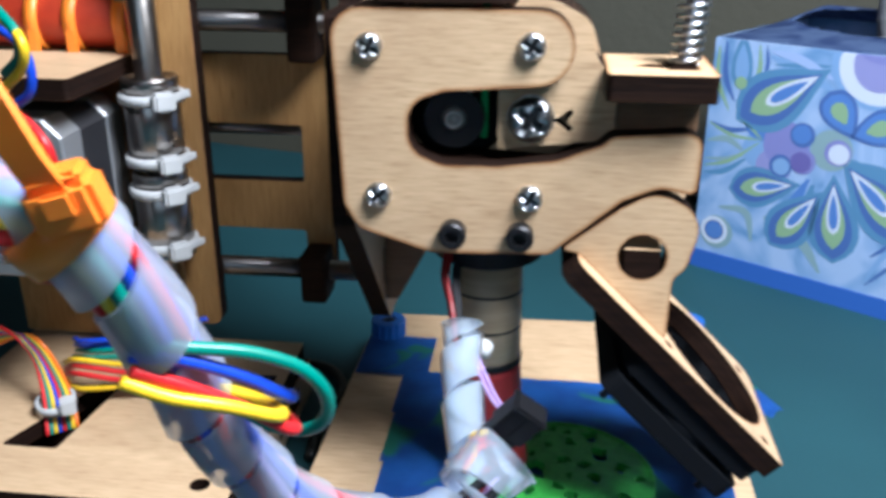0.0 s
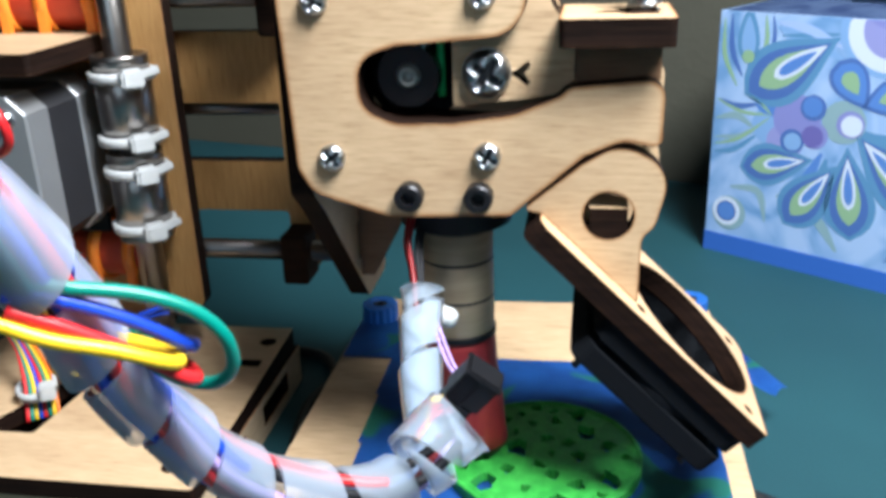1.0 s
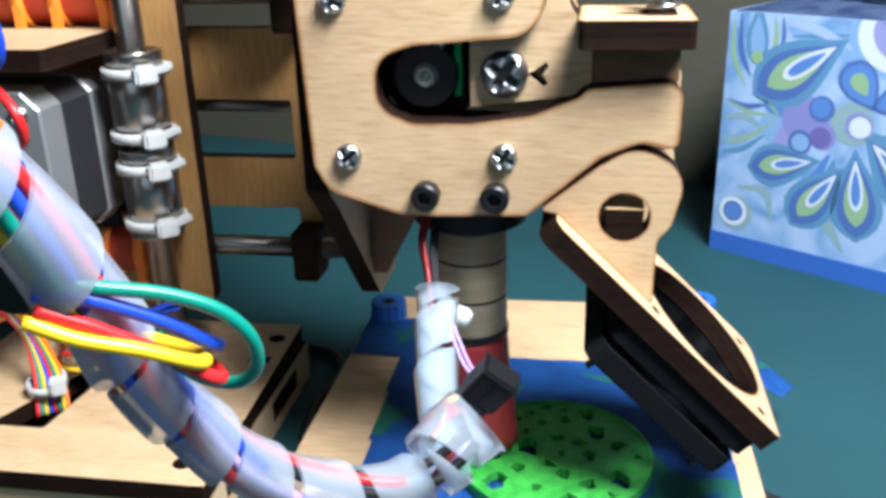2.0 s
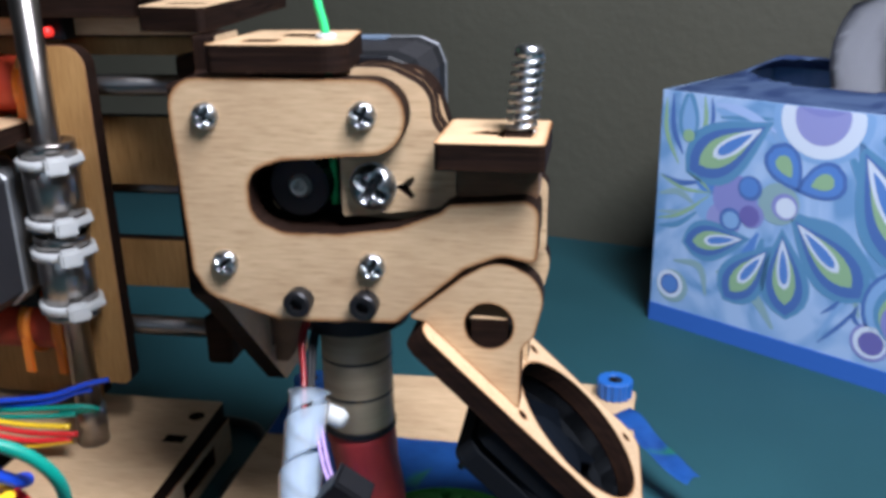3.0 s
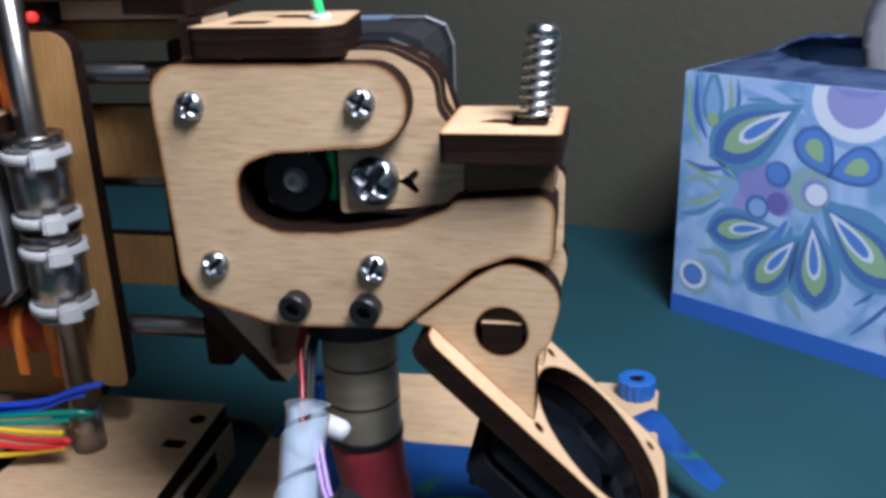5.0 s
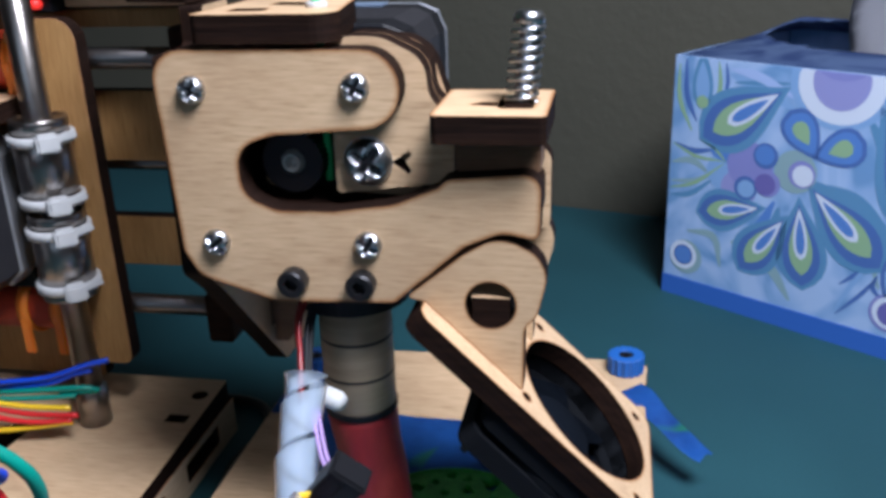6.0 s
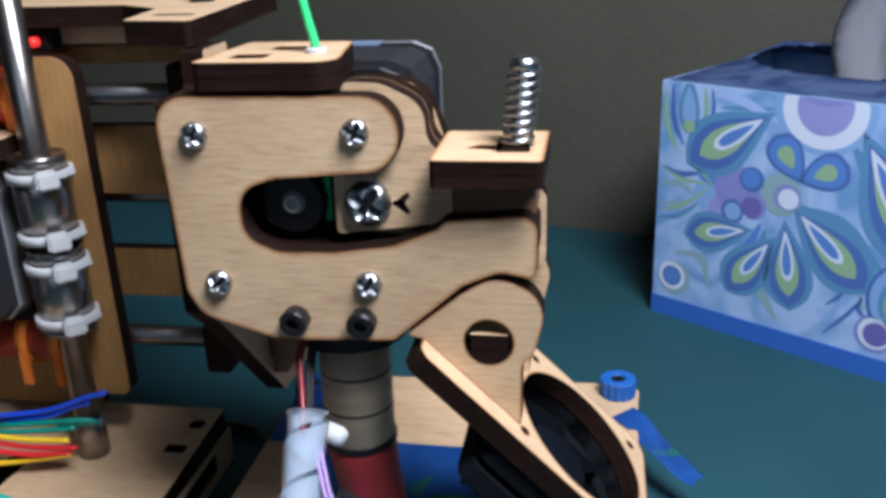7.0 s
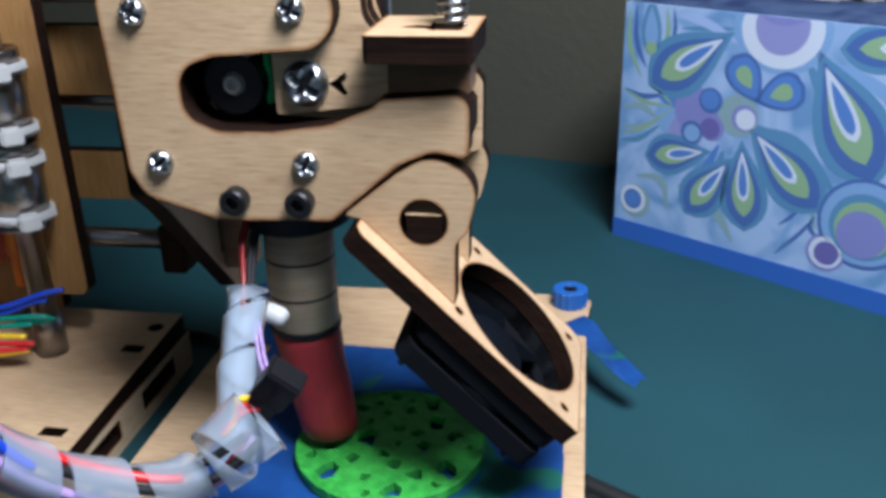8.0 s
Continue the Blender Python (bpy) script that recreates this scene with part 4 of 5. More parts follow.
rod = thing("vertical_rod", "polished steel guide rod with zip-tied linear bearings", "guide rod", (-86, 50, 18))
part("shaft", lathe([(3.7, 17.0), (3.7, 190)], mmpose(-86.4, 51.5, 0), 32), STEEL, rod, "", True)
part("bottom_sleeve", lathe([(3.8, 18.1), (4.6, 18.3), (4.6, 30), (3.8, 31)], mmpose(-86.4, 51.5, 0), 28, False), STEEL, rod, "", True)
for z0, z1 in ((87.0, 111.0), (60.0, 84.8)):
    b = part("linear_bearing", lathe([(3.8, z0 + 0.6), (6.4, z0), (7.4, z0), (7.5, z0 + 0.5), (7.5, z0 + 3), (7.2, z0 + 3.2), (7.2, z0 + 4), (7.5, z0 + 4.2), (7.5, z1 - 4.2), (7.2, z1 - 4), (7.2, z1 - 3.2), (7.5, z1 - 3), (7.5, z1 - 0.5), (7.3, z1), (6.4, z1), (6.2, z1 - 0.7), (3.8, z1 - 0.7)], mmpose(-86.4, 51.5, 0), 40, False), STEEL, rod, "bright steel linear bearing", True)
for z in (105.6, 88.6, 79.8, 63.8):
    zip_tie(rod, -86.4, 51.5, z, 7.6)

# red bearing sleeves with orange ties on the slide rods
for z, xs, nm in ((123.6, (-121, -110, -96), 0), (50.2, (-108, -97), 1)):
    slv = thing("bearing_sleeve", "red sleeved slide bearing strapped with orange zip ties", "slide bearing", (-108, 68, z), "slide bearings")
    part("sleeve", lathe([(3.2, 0), (7.8, 0), (8.2, 0.6), (8.2, 45.4), (7.8, 46), (3.2, 46)], mmpose(-136, 66.0, z, 0, 90, 0), 32, False), REDBAR, slv, "", True)
    for x in xs:
        tie = part("zip_tie", lathe([(8.3, -1.7), (9.3, -1.7), (9.3, 1.7), (8.3, 1.7)], mmpose(x, 66.0, z, 0, 90, 0), 30, False), ORANGE, slv, "orange nylon zip tie", True)
        part("tail", block(x - 1.6, x + 1.6, 57.0, 58.4, z - 13.5, z + 2, 0.4), ORANGE, tie)

# left stepper motor with a wooden shelf above
zmotor = thing("stepper_motor", "grey and black stepper motor below a plywood shelf", "stepper motor", (-119, 40, 62))
ZC = 84.0
OCT = fillet([(-140.5, ZC - 21, 4.5), (-98.0, ZC - 21, 4.5), (-98.0, ZC + 21.2, 4.5), (-140.5, ZC + 21.2, 4.5)], 1)
part("front_cap", slab(OCT, [], 24, 34, XZ, 0.5), ALU, zmotor, "cast grey end cap")
part("core", slab(fillet([(-140, ZC - 20.5, 4.5), (-98.6, ZC - 20.5, 4.5), (-98.6, ZC + 20.6, 4.5), (-140, ZC + 20.6, 4.5)], 1), [], 34, 48, XZ, 0), LAM, zmotor, "black laminated core")
part("rear_cap", slab(OCT, [], 48, 57, XZ, 0.5), ALU, zmotor)
for sz in (-15.5, 15.5):
    part("screw", moved(pan_head(2.7, 2.0, 0.17), -103.7, 24, ZC + sz), [ZINC, RECESS], zmotor, "", True)
part("bracket", block(-138, -101, 57.1, 58.5, 58.6, ZC + 12, 0.3), BLACKPL, zmotor)
shelf = solo("shelf_plate", slab(fillet([(-150, 22, 1), (-93.2, 22, 1.5), (-93.2, 58.2, 1), (-150, 58.2, 1)]), [], 110.4, 115.7, XY), PLY, "plywood shelf plate with charred edge over the motor", "shelf")

# ---- base and bed ----
base = thing("printer_base", "birch plywood printer base box with slotted top and charred edges", "printer base", (-100, 38, 0))
BT = fillet([(-150, -6, 14), (-54.0, -6, 0.8), (-57.0, 80, 0.8), (-150, 80, 1)])
part("top_sheet", slab(BT, [ring(-61.8, 70.0, 2.6, 20), rect(-66, 54, -59.4, 58.2, 0.3), ring(-63.0, 2.6, 2.6, 20), rect(-66.5, 9.5, -59.5, 13.4, 0.3), fillet([(-123, 13, 1), (-107, 13, 1), (-104, 47, 1), (-111, 47, 1)], 2)], 12.8, 18.0, XY), PLY, base, "birch top sheet with slots")
part("side_sheet", slab(fillet([(-5.0, 0, 0), (79, 0, 0), (79, 12.7, 0), (-5.0, 12.7, 0)]), [rect(8, 4, 30, 10.0, 0.5), rect(44, 4, 66, 10.0, 0.5)], -59.7, -55.1, YZ, 0.2), PLY_Y, base)
part("rear_sheet", slab(rect(-149, 0, -59.9, 12.7), [], 74.0, 79.0, XZ, 0.2), PLY, base)
part("front_sheet", slab(rect(-136, 0, -59.9, 12.7), [], -4.8, 0.2, XZ, 0.2), PLY, base)
part("under_sheet", block(-149, -60.1, 0.6, 73.6, 0.2, 2.0, 0), EDGE, base)

bed = thing("print_bed", "plywood print bed covered with blue painter's tape", "print bed", (20, 40, 0))
part("bed_sheet", slab(fillet([(-38.5, -60, 1), (76.5, -60, 1), (75.5, 92, 1), (77.0, 110.5, 2.5), (62, 113.0, 2), (-37, 110, 2)]), [ring(69.4, 106.5, 2, 14), ring(-31, 94, 2, 14)], 10.6, 15.8, XY), PLY, bed, "birch bed sheet")
part("bed_rail", block(-24, -12, -58, 100, 0, 10.6, 0.4), EDGE, bed)
part("bed_rail", block(44, 56, -58, 100, 0, 10.6, 0.4), EDGE, bed)


def tape_strip(x0, x1, y0, y1, z, wav=0.5):
    bm = bmesh.new()
    n = 26
    lo, hi = [], []
    for i in range(n + 1):
        x = x0 + (x1 - x0) * i / n
        h = z + 0.12 * noise.noise(Vector((x * 0.13, y0 * 0.1, 0)))
        lo.append(bm.verts.new((x, y0 + wav * noise.noise(Vector((x * 0.2, y0, 1))), h)))
        hi.append(bm.verts.new((x, y1 + wav * noise.noise(Vector((x * 0.2, y1, 5))), h)))
    for i in range(n):
        bm.faces.new((lo[i], lo[i + 1], hi[i + 1], hi[i]))
    bmesh.ops.solidify(bm, geom=list(bm.faces), thickness=0.15)
    return bm


for k, (x0, x1, y0, y1) in enumerate(((-21.6, 70, 45.0, 69.5), (-20.6, 70.6, 20.8, 45.6), (-19.6, 70.9, -3.4, 21.4), (-18.6, 71.1, -28.0, -2.8), (-18, 71.2, -52.0, -27.4))):
    part("tape_strip", tape_strip(x0, x1, y0, y1, 16.1 + 0.16 * (k % 2)), TAPE, bed, "blue tape strip with green smears")
part("tape_strip", tape_strip(-36.8, -14.0, 66.0, 92.0, 16.45), TAPE, bed, "blue tape strip")
for x, y in ((69.8, 106.5), (-31, 94)):
    kn = thing("levelling_knob", "blue printed levelling knob on the corner of the bed", "knob", (x, y, 16), "levelling knobs")
    pts = []
    for i in range(60):
        rr = 5.9 if i % 4 < 2 else 5.45
        pts.append((x + rr * math.cos(2 * math.pi * i / 60), y + rr * math.sin(2 * math.pi * i / 60)))
    part("grip", slab(pts, [ring(x, y, 2.4, 20)], 15.9, 21.8, XY, 0.35), KNOB_BLUE, kn)
    part("bolt", lathe([(0.1, 0), (2.3, 0), (2.3, 5.2), (0.9, 5.4), (0.9, 4.0), (0.1, 4.0)], mmpose(x, y, 16.2), 18, False), BLACKOX, kn)

# loose tape tail over the bed edge
bm = bmesh.new()
line = smooth_line([(70.5, 93, 16.7), (74.5, 88, 16.7), (79, 81, 15.4), (84.5, 73, 13.4), (92, 65, 12.4)], 6)
rows = []
for i, p in enumerate(line):
    k = i / (len(line) - 1)
    side = Vector((0.80, 0.60, 0.10 + 0.25 * k)).normalized()
    w = 9.5 - 4.5 * k
    rows.append([bm.verts.new(p + side * (w * (j / 4 - 0.45)) + Vector((0, 0, 0.9 * math.sin(j * 1.3 + i * 0.5) * k))) for j in range(5)])
for a, b in zip(rows, rows[1:]):
    for j in range(1, 5):
        bm.faces.new((a[j - 1], a[j], b[j], b[j - 1]))
bmesh.ops.solidify(bm, geom=list(bm.faces), thickness=0.2)
part("tape_tail", bm, TAPE, bed, "loose curled end of blue tape", True)

# printed disc
rng = random.Random(4)
holes = []
DX, DY, DR = 27.0, 17.0, 24.0
tries = 0
while len(holes) < 30 and tries < 4000:
    tries += 1
    a, r = rng.uniform(0, 2 * math.pi), DR * math.sqrt(rng.uniform(0.0, 0.76))
    x, y, s = DX + r * math.cos(a), DY + r * math.sin(a), rng.uniform(1.5, 4.6)
    if all((x - h[0]) ** 2 + (y - h[1]) ** 2 > (s + h[2] + 0.55) ** 2 for h in holes) and (x - 7.4) ** 2 + (y - 17.6) ** 2 > 16:
        holes.append((x, y, s))
hole_rings = []
for x, y, s in holes:
    k = rng.choice((7, 8, 9, 11))
    o = rng.uniform(0, 6)
    hole_rings.append([(x + s * rng.uniform(0.35, 1.15) * math.cos(o + 2 * math.pi * i / k), y + s * rng.uniform(0.35, 1.15) * math.sin(o + 2 * math.pi * i / k)) for i in range(k)])
disc = thing("printed_disc", "green half-printed plastic disc with irregular holes on the tape", "printed part", (DX, DY, 16))
part("perforated_layer", slab(ring(DX, DY, DR - 0.9, 64), hole_rings, 16.4, 18.9, XY, 0.15), GREEN_PRINT, disc)
part("rim", slab(ring(DX, DY, DR, 72), [ring(DX, DY, DR - 1.0, 72)], 16.4, 19.3, XY, 0.2), GREEN_PRINT, disc, "smooth green outer wall")

# cables on the desk behind the bed
for off in (0, 7):
    solo("desk_cable", tube([(76, 27 - off, 3.0), (90, 19 - off, 3.0), (108, 11 - off, 3.0), (138, 2 - off, 3.0), (190, -6 - off * 2, 3.0)], 2.9, 12), RUBBER, "black round cable lying on the desk", "cable", "desk cables", smooth=True)

solo("thin_cable", tube([(-70, 96, 2.0), (-52, 92, 2.0), (-44, 78, 2.0), (-47, 60, 2.0), (-45, 40, 2.0)], 1.7, 10), RUBBER, "thin black cable lying on the desk beside the base", "cable", smooth=True)

# ---- cable loom in spiral wrap ----
def spiral_wrap(line_points, r, pitch, band, thick=0.7, taper=0.0):
    line = smooth_line(line_points, 24)
    fr = frames_along(line)
    acc = [0.0]
    for p, q in zip(line, line[1:]):
        acc.append(acc[-1] + (q - p).length)
    total = acc[-1]

    def at(s):
        s = min(max(s, 0), total)
        i = int(np.searchsorted(acc, s))
        i = min(max(i, 1), len(acc) - 1)
        k = (s - acc[i - 1]) / max(acc[i] - acc[i - 1], 1e-6)
        a, b = fr[i - 1], fr[i]
        return a[0].lerp(b[0], k), a[2].lerp(b[2], k).normalized(), a[3].lerp(b[3], k).normalized()
    bm = bmesh.new()
    first, steps = -int(band / pitch * 30), int(total / pitch * 30)
    outer, inner = [], []
    for i in range(first, steps + 1):
        t = i / 30
        ro, ri = [], []
        for j in range(5):
            s = t * pitch + band * j / 4
            p, a, b = at(s)
            ang = 2 * math.pi * t
            d = a * math.cos(ang) + b * math.sin(ang)
            rr = r * (1 - taper * min(max(s / total, 0), 1)) * (1 + 0.16 * (j / 4 - 0.5)) + 0.08 * noise.noise(Vector((t * 0.7, 0, 0)))
            ro.append(bm.verts.new(p + d * rr))
            ri.append(bm.verts.new(p + d * (rr - thick)))
        outer.append(ro)
        inner.append(ri)
    steps -= first

    def rim(*corners):
        bm.faces.new([bm.verts.new(v.co) for v in corners])
    for i in range(steps):
        for j in range(4):
            bm.faces.new((outer[i][j], outer[i + 1][j], outer[i + 1][j + 1], outer[i][j + 1]))
            bm.faces.new((inner[i][j], inner[i][j + 1], inner[i + 1][j + 1], inner[i + 1][j]))
        rim(outer[i][0], inner[i][0], inner[i + 1][0], outer[i + 1][0])
        rim(outer[i][4], outer[i + 1][4], inner[i + 1][4], inner[i][4])
    for i in (0, steps):
        for j in range(4):
            rim(outer[i][j], outer[i][j + 1], inner[i][j + 1], inner[i][j])
    bmesh.ops.recalc_face_normals(bm, faces=list(bm.faces))
    return bm


LOOM = [(-54, -97, 120), (-44, -95.5, 124), (-36, -94, 126.5), (-31, -91, 122.5), (-28, -86, 113), (-26.6, -80, 101.5), (-25.5, -73, 87), (-23, -65, 74.5), (-19.5, -60, 65.5),
        (-14, -55, 58.5), (-6, -50, 53.5), (1.5, -46, 51.5), (7, -42.5, 52.8), (11.2, -38.4, 55.6), (12.6, -36.6, 57.4)]
RISER = [(7.6, -30, 50.5), (6.8, -26, 56), (5.2, -18.5, 62), (4.2, -11.5, 67.2), (3.7, -6.8, 72.0)]
loom = thing("cable_loom", "coloured wires bundled in milky white spiral wrap before the base", "cable loom", (-20, -35, 36))
part("spiral_wrap", spiral_wrap(LOOM[:13], 5.7, 14.4, 11.6, 0.7, 0.18), WRAP, loom, "milky translucent spiral wrap", True)
part("end_turn", spiral_wrap([(7.4, -42.2, 54.4), (10.8, -39.0, 56.4), (15.4, -35.4, 59.8)], 6.7, 13.0, 10.4), WRAP, loom, "wide last turn of the milky wrap", True)
part("upper_wrap", spiral_wrap(RISER, 4.2, 11.0, 9.6), WRAP, loom, "narrow milky wrap up to the hot end", True)
fr = frames_along(smooth_line(LOOM, 6))


def inner_wire(colour, ang, rad, i0, i1, r=0.85, twist=0.06):
    pts = []
    for i in range(i0, min(i1, len(fr)), 2):
        p, t, a, b = fr[i]
        q = ang + twist * i
        pts.append(p + (a * math.cos(q) + b * math.sin(q)) * rad)
    part("wire", tube(pts, r, 8, 3), WIRES[colour], loom, colour.replace("dark", "dark ") + " insulated wire", True)


for k, (c, i0, i1) in enumerate((("red", 0, 60), ("blue", 0, 58), ("green", 0, 30), ("yellow", 0, 32), ("red", 0, 54), ("black", 30, 85), ("red", 20, 70), ("black", 24, 85), ("blue", 0, 52), ("violet", 30, 85), ("darkred", 36, 85))):
    inner_wire(c, k * 0.62, 2.9 if k % 2 else 3.5, i0, i1, 0.95)
# wires folded out of the wrap between two turns
for c, pts in (
        ("yellow", [(-36, -74, 96), (-31, -72, 93.0), (-25, -69, 90.4), (-20.6, -66, 87.6), (-19.8, -63.5, 86.2), (-22, -61, 86), (-28, -60, 87), (-33, -61, 88)]),
        ("red", [(-35, -73, 97), (-30, -70, 93.6), (-24, -66, 88.4), (-19.4, -63.5, 84.2), (-19.0, -61, 82.8), (-22, -58.6, 83.4), (-28, -58, 84.6), (-32, -59, 85)]),
        ("blue", [(-35, -73, 99), (-30, -69, 96.6), (-24, -65, 92.4), (-20, -62, 88.4), (-19.4, -60, 86.8), (-21.4, -57.6, 85.4), (-27, -57, 83), (-31, -58, 82)]),
        ("green", [(-35, -72, 100.4), (-30, -69, 98.4), (-23, -65, 96.0), (-17.6, -62, 92.6), (-14.8, -60, 88.0), (-15.4, -58, 82.6), (-19.0, -56.6, 79.4), (-24, -56, 79.4), (-28, -57, 82.4), (-31, -58.5, 85)])):
    part("wire_loop", tube([(x + 6.6, y - 15.0, z + 7.0) for x, y, z in pts], 0.92, 12, 8), WIRES[c], loom, c + " insulated wire folded out in a loop", True)
# red and black leads up to the hot end, connector and clip
for c, dx, dy in (("darkred", 0, 0), ("black", 1.5, 1.2), ("darkred", -1.0, 1.5), ("black", 2.2, 2.4)):
    part("lead", tube([(2.6 + dx * 0.4, -8 + dy, 67), (1.0 + dx * 0.6, -2 + dy, 73), (-0.8 + dx, 4 + dy, 78), (0.0 + dx, 9 + dy, 84), (1 + dx, 14 + dy, 88)], 0.6, 8), WIRES[c], loom, c.replace("dark", "dark ") + " lead to the hot end", True)
for dx in (0, 1.1):
    part("lead", tube([(6.4 + dx, -12, 67.5), (8.6 + dx, -17, 65.5), (11 + dx, -22, 63.8), (13.5 + dx, -26, 63)], 0.4, 8), WIRES["violet"], loom, "thin violet lead", True)
CM = mmpose(17.0, -29.0, 63.6, 14, 38, 8)
conn = part("connector", block(-3.6, 3.6, -2.6, 2.6, -4.0, 4.0, 0.3, CM), BLACKPL, loom, "black plastic plug housing")
part("rib", block(-3.9, 3.9, -2.9, 2.9, 2.9, 3.7, 0.2, CM), BLACKPL, conn)
part("rib", block(-0.3, 0.3, -2.9, 2.9, -3.8, 2.7, 0.1, CM), BLACKPL, conn)
part("plug_tail", block(-3.0, 3.0, -2.2, 2.2, -9.5, -4.0, 0.3, CM), BLACKPL, conn)
for i, c in enumerate(("red", "red", "yellow")):
    part("lead", tube([(13.4 - i, -29.5, 58.6 + i), (10.4 - i, -30.5, 58.0 + i), (8.6, -32, 57), (7, -35, 55)], 0.7, 8), WIRES[c], loom, c + " lead into the plug", True)
part("white_clip", lathe([(0.2, 0), (1.8, 0.2), (2.2, 1.2), (2.2, 4.6), (1.6, 5.8), (0.2, 6.0)], mmpose(4.2, -0.6, 64.4, 0, 100, -18), 20), NYLON, loom, "short white ferrule", True)
# orange tie round the upper end
TIE_AT = Vector((-32.2, -91.8, 123.8))
tie = part("zip_tie", lathe([(5.0, -2.4), (6.1, -2.4), (6.2, 0), (6.1, 2.4), (5.0, 2.4)], Matrix.Translation(TIE_AT) @ Vector((-5, -2.4, 6.6)).to_track_quat("Z", "Y").to_matrix().to_4x4(), 36, False), ORANGE, loom, "bright orange zip tie", True)
OM = mmpose(-27.6, -97.0, 128.6, 10, -14, 8)
part("lock_head", block(-3.7, 3.7, -2.4, 2.4, -3.0, 2.6, 0.8, OM), ORANGE, tie, "rounded square lock of the zip tie")
part("pawl", block(-1.6, 1.9, -3.1, -2.2, -0.8, 2.2, 0.4, OM), ORANGE, tie)
part("lock_lip", block(-3.0, 3.0, -2.0, 2.0, 2.4, 3.6, 0.5, OM), ORANGE, tie)
bm = bmesh.new()
rows = []
for p, t, a, b in frames_along(smooth_line([(-28.0, -98.4, 129.4), (-29.6, -99.4, 133.0), (-32.0, -99.8, 138.5), (-35.6, -100, 146), (-40, -100.4, 157)], 6)):
    side = Vector((0.91, -0.1, 0.40)).normalized()
    rows.append([bm.verts.new(p + side * w + Vector((0, d, 0))) for w, d in ((-2.3, 0), (-2.0, -0.55), (2.0, -0.55), (2.3, 0), (2.0, 0.6), (-2.0, 0.6))])
for q, w in zip(rows, rows[1:]):
    for i in range(6):
        bm.faces.new((q[i - 1], q[i], w[i], w[i - 1]))
bm.faces.new(rows[0])
bm.faces.new(rows[-1])
bmesh.ops.recalc_face_normals(bm, faces=list(bm.faces))
part("strap", bm, ORANGE, tie)

# ---- loose wires by the base ----
harness = thing("wire_harness", "rainbow bundle of thin wires tied over a slot in the base", "wiring", (-112, 30, 18))
for i, c in enumerate(("red", "green", "yellow", "blue", "red", "green", "yellow", "orange")):
    o = i * 1.5
    part("wire", tube([(-116 + o * 0.6, 24 + o * 0.5, 14), (-119 + o * 0.5, 30 + o * 0.4, 24), (-123 + o * 0.3, 34, 34 + o * 0.4), (-132, 36 + o * 0.4, 41 - o * 0.5), (-144, 36, 44 - o * 1.4)], 0.58, 8), WIRES[c], harness, c + " thin wire", True)
tie = part("zip_tie", lathe([(4.6, -1.3), (5.5, -1.3), (5.5, 1.3), (4.6, 1.3)], mmpose(-115.6, 30, 21.5, 10, 0, 0), 24, False), NYLON, harness, "white nylon zip tie", True)
part("lock_head", block(-2, 2.2, -2, 2, -2.4, 2.4, 0.5, mmpose(-110.4, 27, 22.5, 0, 0, 30)), NYLON, tie)
ribbon = thing("wire_ribbon", "red, yellow, green and blue wires running to the guide rod foot", "wiring", (-95, 42, 30))
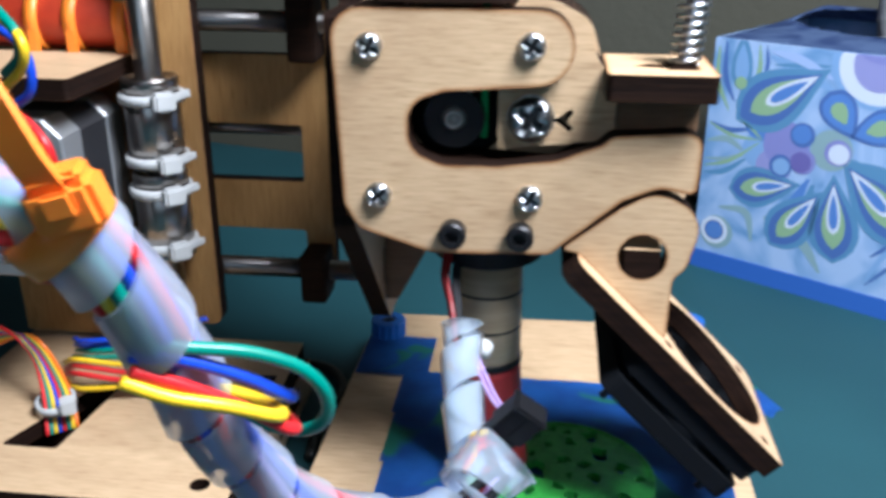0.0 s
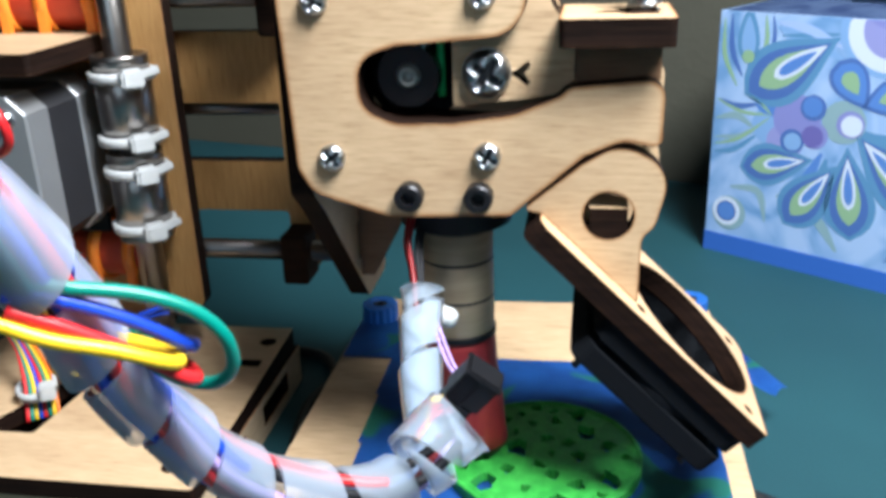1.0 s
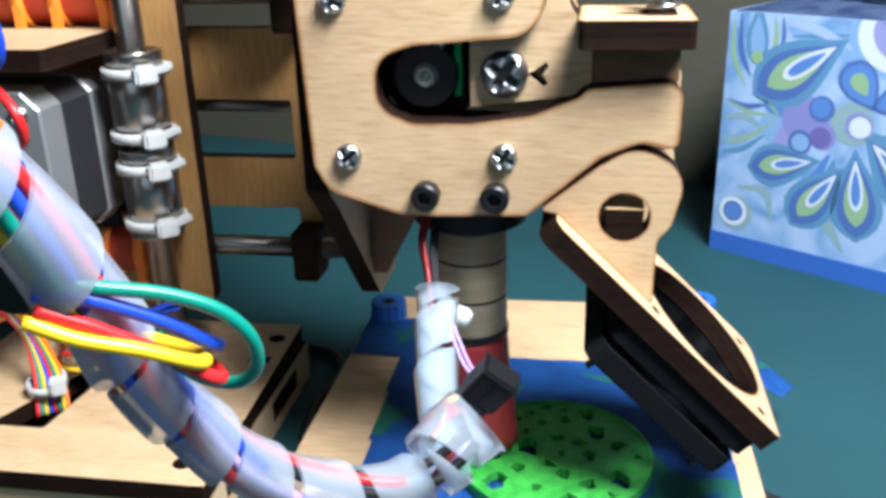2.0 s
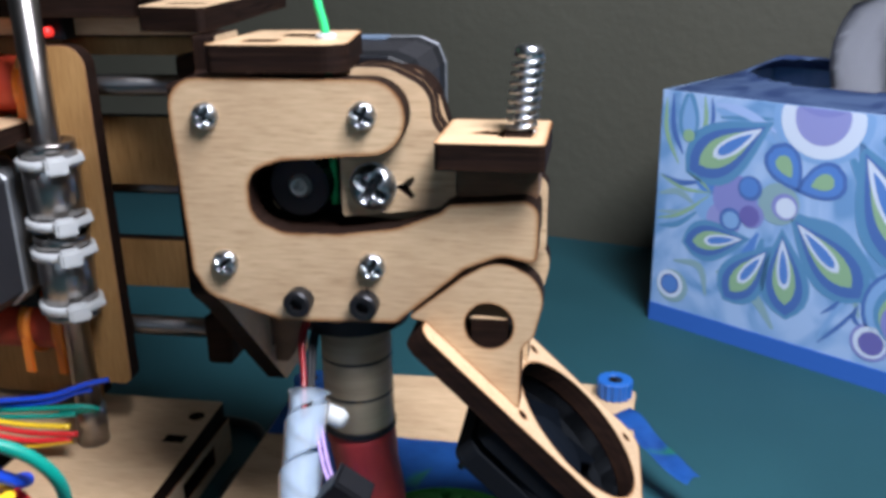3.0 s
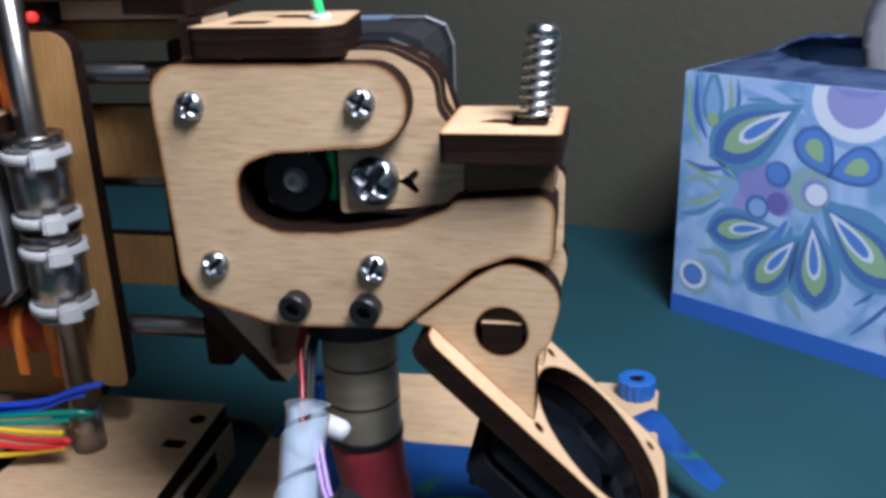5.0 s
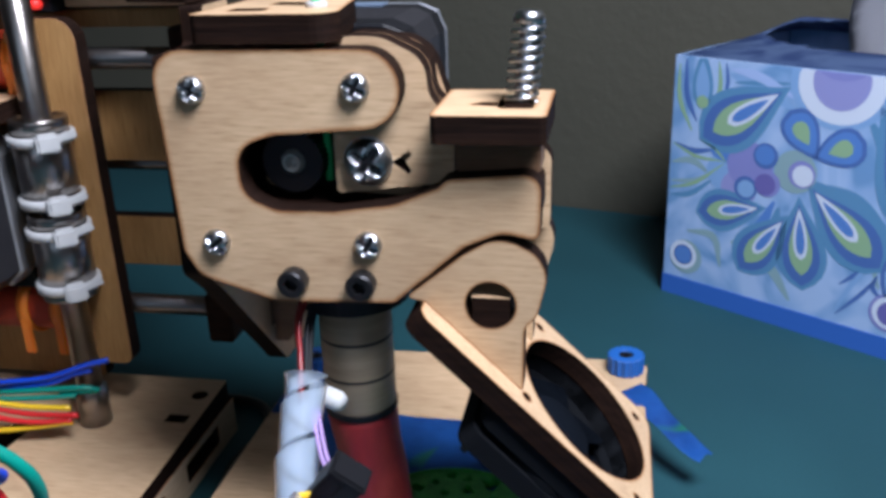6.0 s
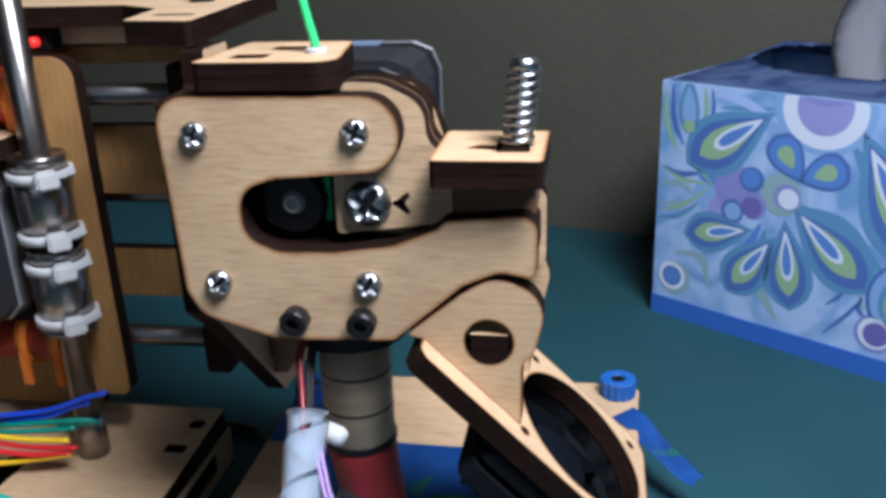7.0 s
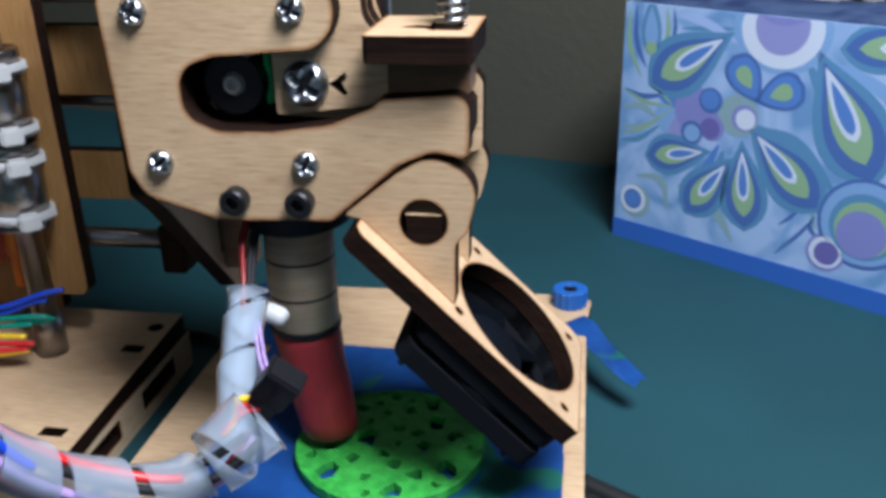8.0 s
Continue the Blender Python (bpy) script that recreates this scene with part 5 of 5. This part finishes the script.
for c, z, pts in (("blue", 0, [(-120, 52, 30), (-110, 40, 36), (-92, 40.5, 38.5), (-80, 42, 42.5), (-74, 44, 43.5)]),
                  ("blue", 0, [(-120, 52, 28), (-108, 41, 34), (-92, 41, 36.5), (-84, 42, 39.5), (-79, 43, 40.5)]),
                  ("green", 0, [(-120, 52, 26), (-108, 40, 33), (-92, 40, 35), (-82, 41.5, 35.5), (-79, 44, 33.5), (-84, 46, 31.5), (-92, 45, 31)]),
                  ("green", 0, [(-120, 50, 25), (-108, 39, 31.5), (-92, 39.5, 32.8), (-84, 41, 33.2)]),
                  ("yellow", 0, [(-122, 48, 24), (-112, 38, 31), (-98, 38.5, 30.0), (-86, 40, 29.5)]),
                  ("red", 0, [(-122, 48, 22), (-112, 38, 29), (-98, 38.5, 27.5), (-84, 40, 27.2)]),
                  ("red", 0, [(-122, 47, 20.6), (-112, 37, 27), (-98, 37.5, 25.5), (-86, 40, 25.4)]),
                  ("yellow", 0, [(-122, 46, 19.6), (-112, 37, 22), (-98, 38, 23.4), (-86, 40, 25)])):
    part("wire", tube(pts, 0.8, 8), WIRES[c], ribbon, c + " thin wire", True)
upper = thing("upper_wires", "green, yellow and blue wire loops by the shelf", "wiring", (-92, 10, 120))
for c, pts in (("green", [(-100, 6, 136), (-94, 2, 133), (-90, 0, 129), (-92, 2, 124), (-98, 6, 120)]),
               ("yellow", [(-100, 4, 134), (-92, 1, 131), (-88.5, -1, 127), (-91, 1, 122), (-98, 5, 117)]),
               ("blue", [(-100, 8, 130), (-94, 6, 127), (-91.5, 5, 122), (-93, 6, 116), (-99, 8, 112)]),
               ("red", [(-100, 6, 112), (-93, 3, 110), (-88, 1, 105), (-89, 3, 99), (-96, 6, 95)])):
    part("wire", tube(pts, 1.1, 10), WIRES[c], upper, c + " insulated wire", True)
# indicator
led = material("red_indicator_glow", (0.8, 0.02, 0.02), 0.4)
led.node_tree.nodes["Principled BSDF"].inputs["Emission Color"].default_value = (1.0, 0.05, 0.03, 1)
led.node_tree.nodes["Principled BSDF"].inputs["Emission Strength"].default_value = 1.5
lamp = thing("indicator", "small red indicator light under the top frame", "indicator light", (-92, 64, 137))
part("lens", lathe([(1.4, 0), (1.4, 1.6), (0.9, 2.3), (0.1, 2.6)], mmpose(-88.4, 64, 138.6, 90), 14), led, lamp, "", True)
part("housing", block(-92.4, -84.4, 64, 75, 136.2, 142.4, 0.4), BLACKPL, lamp)
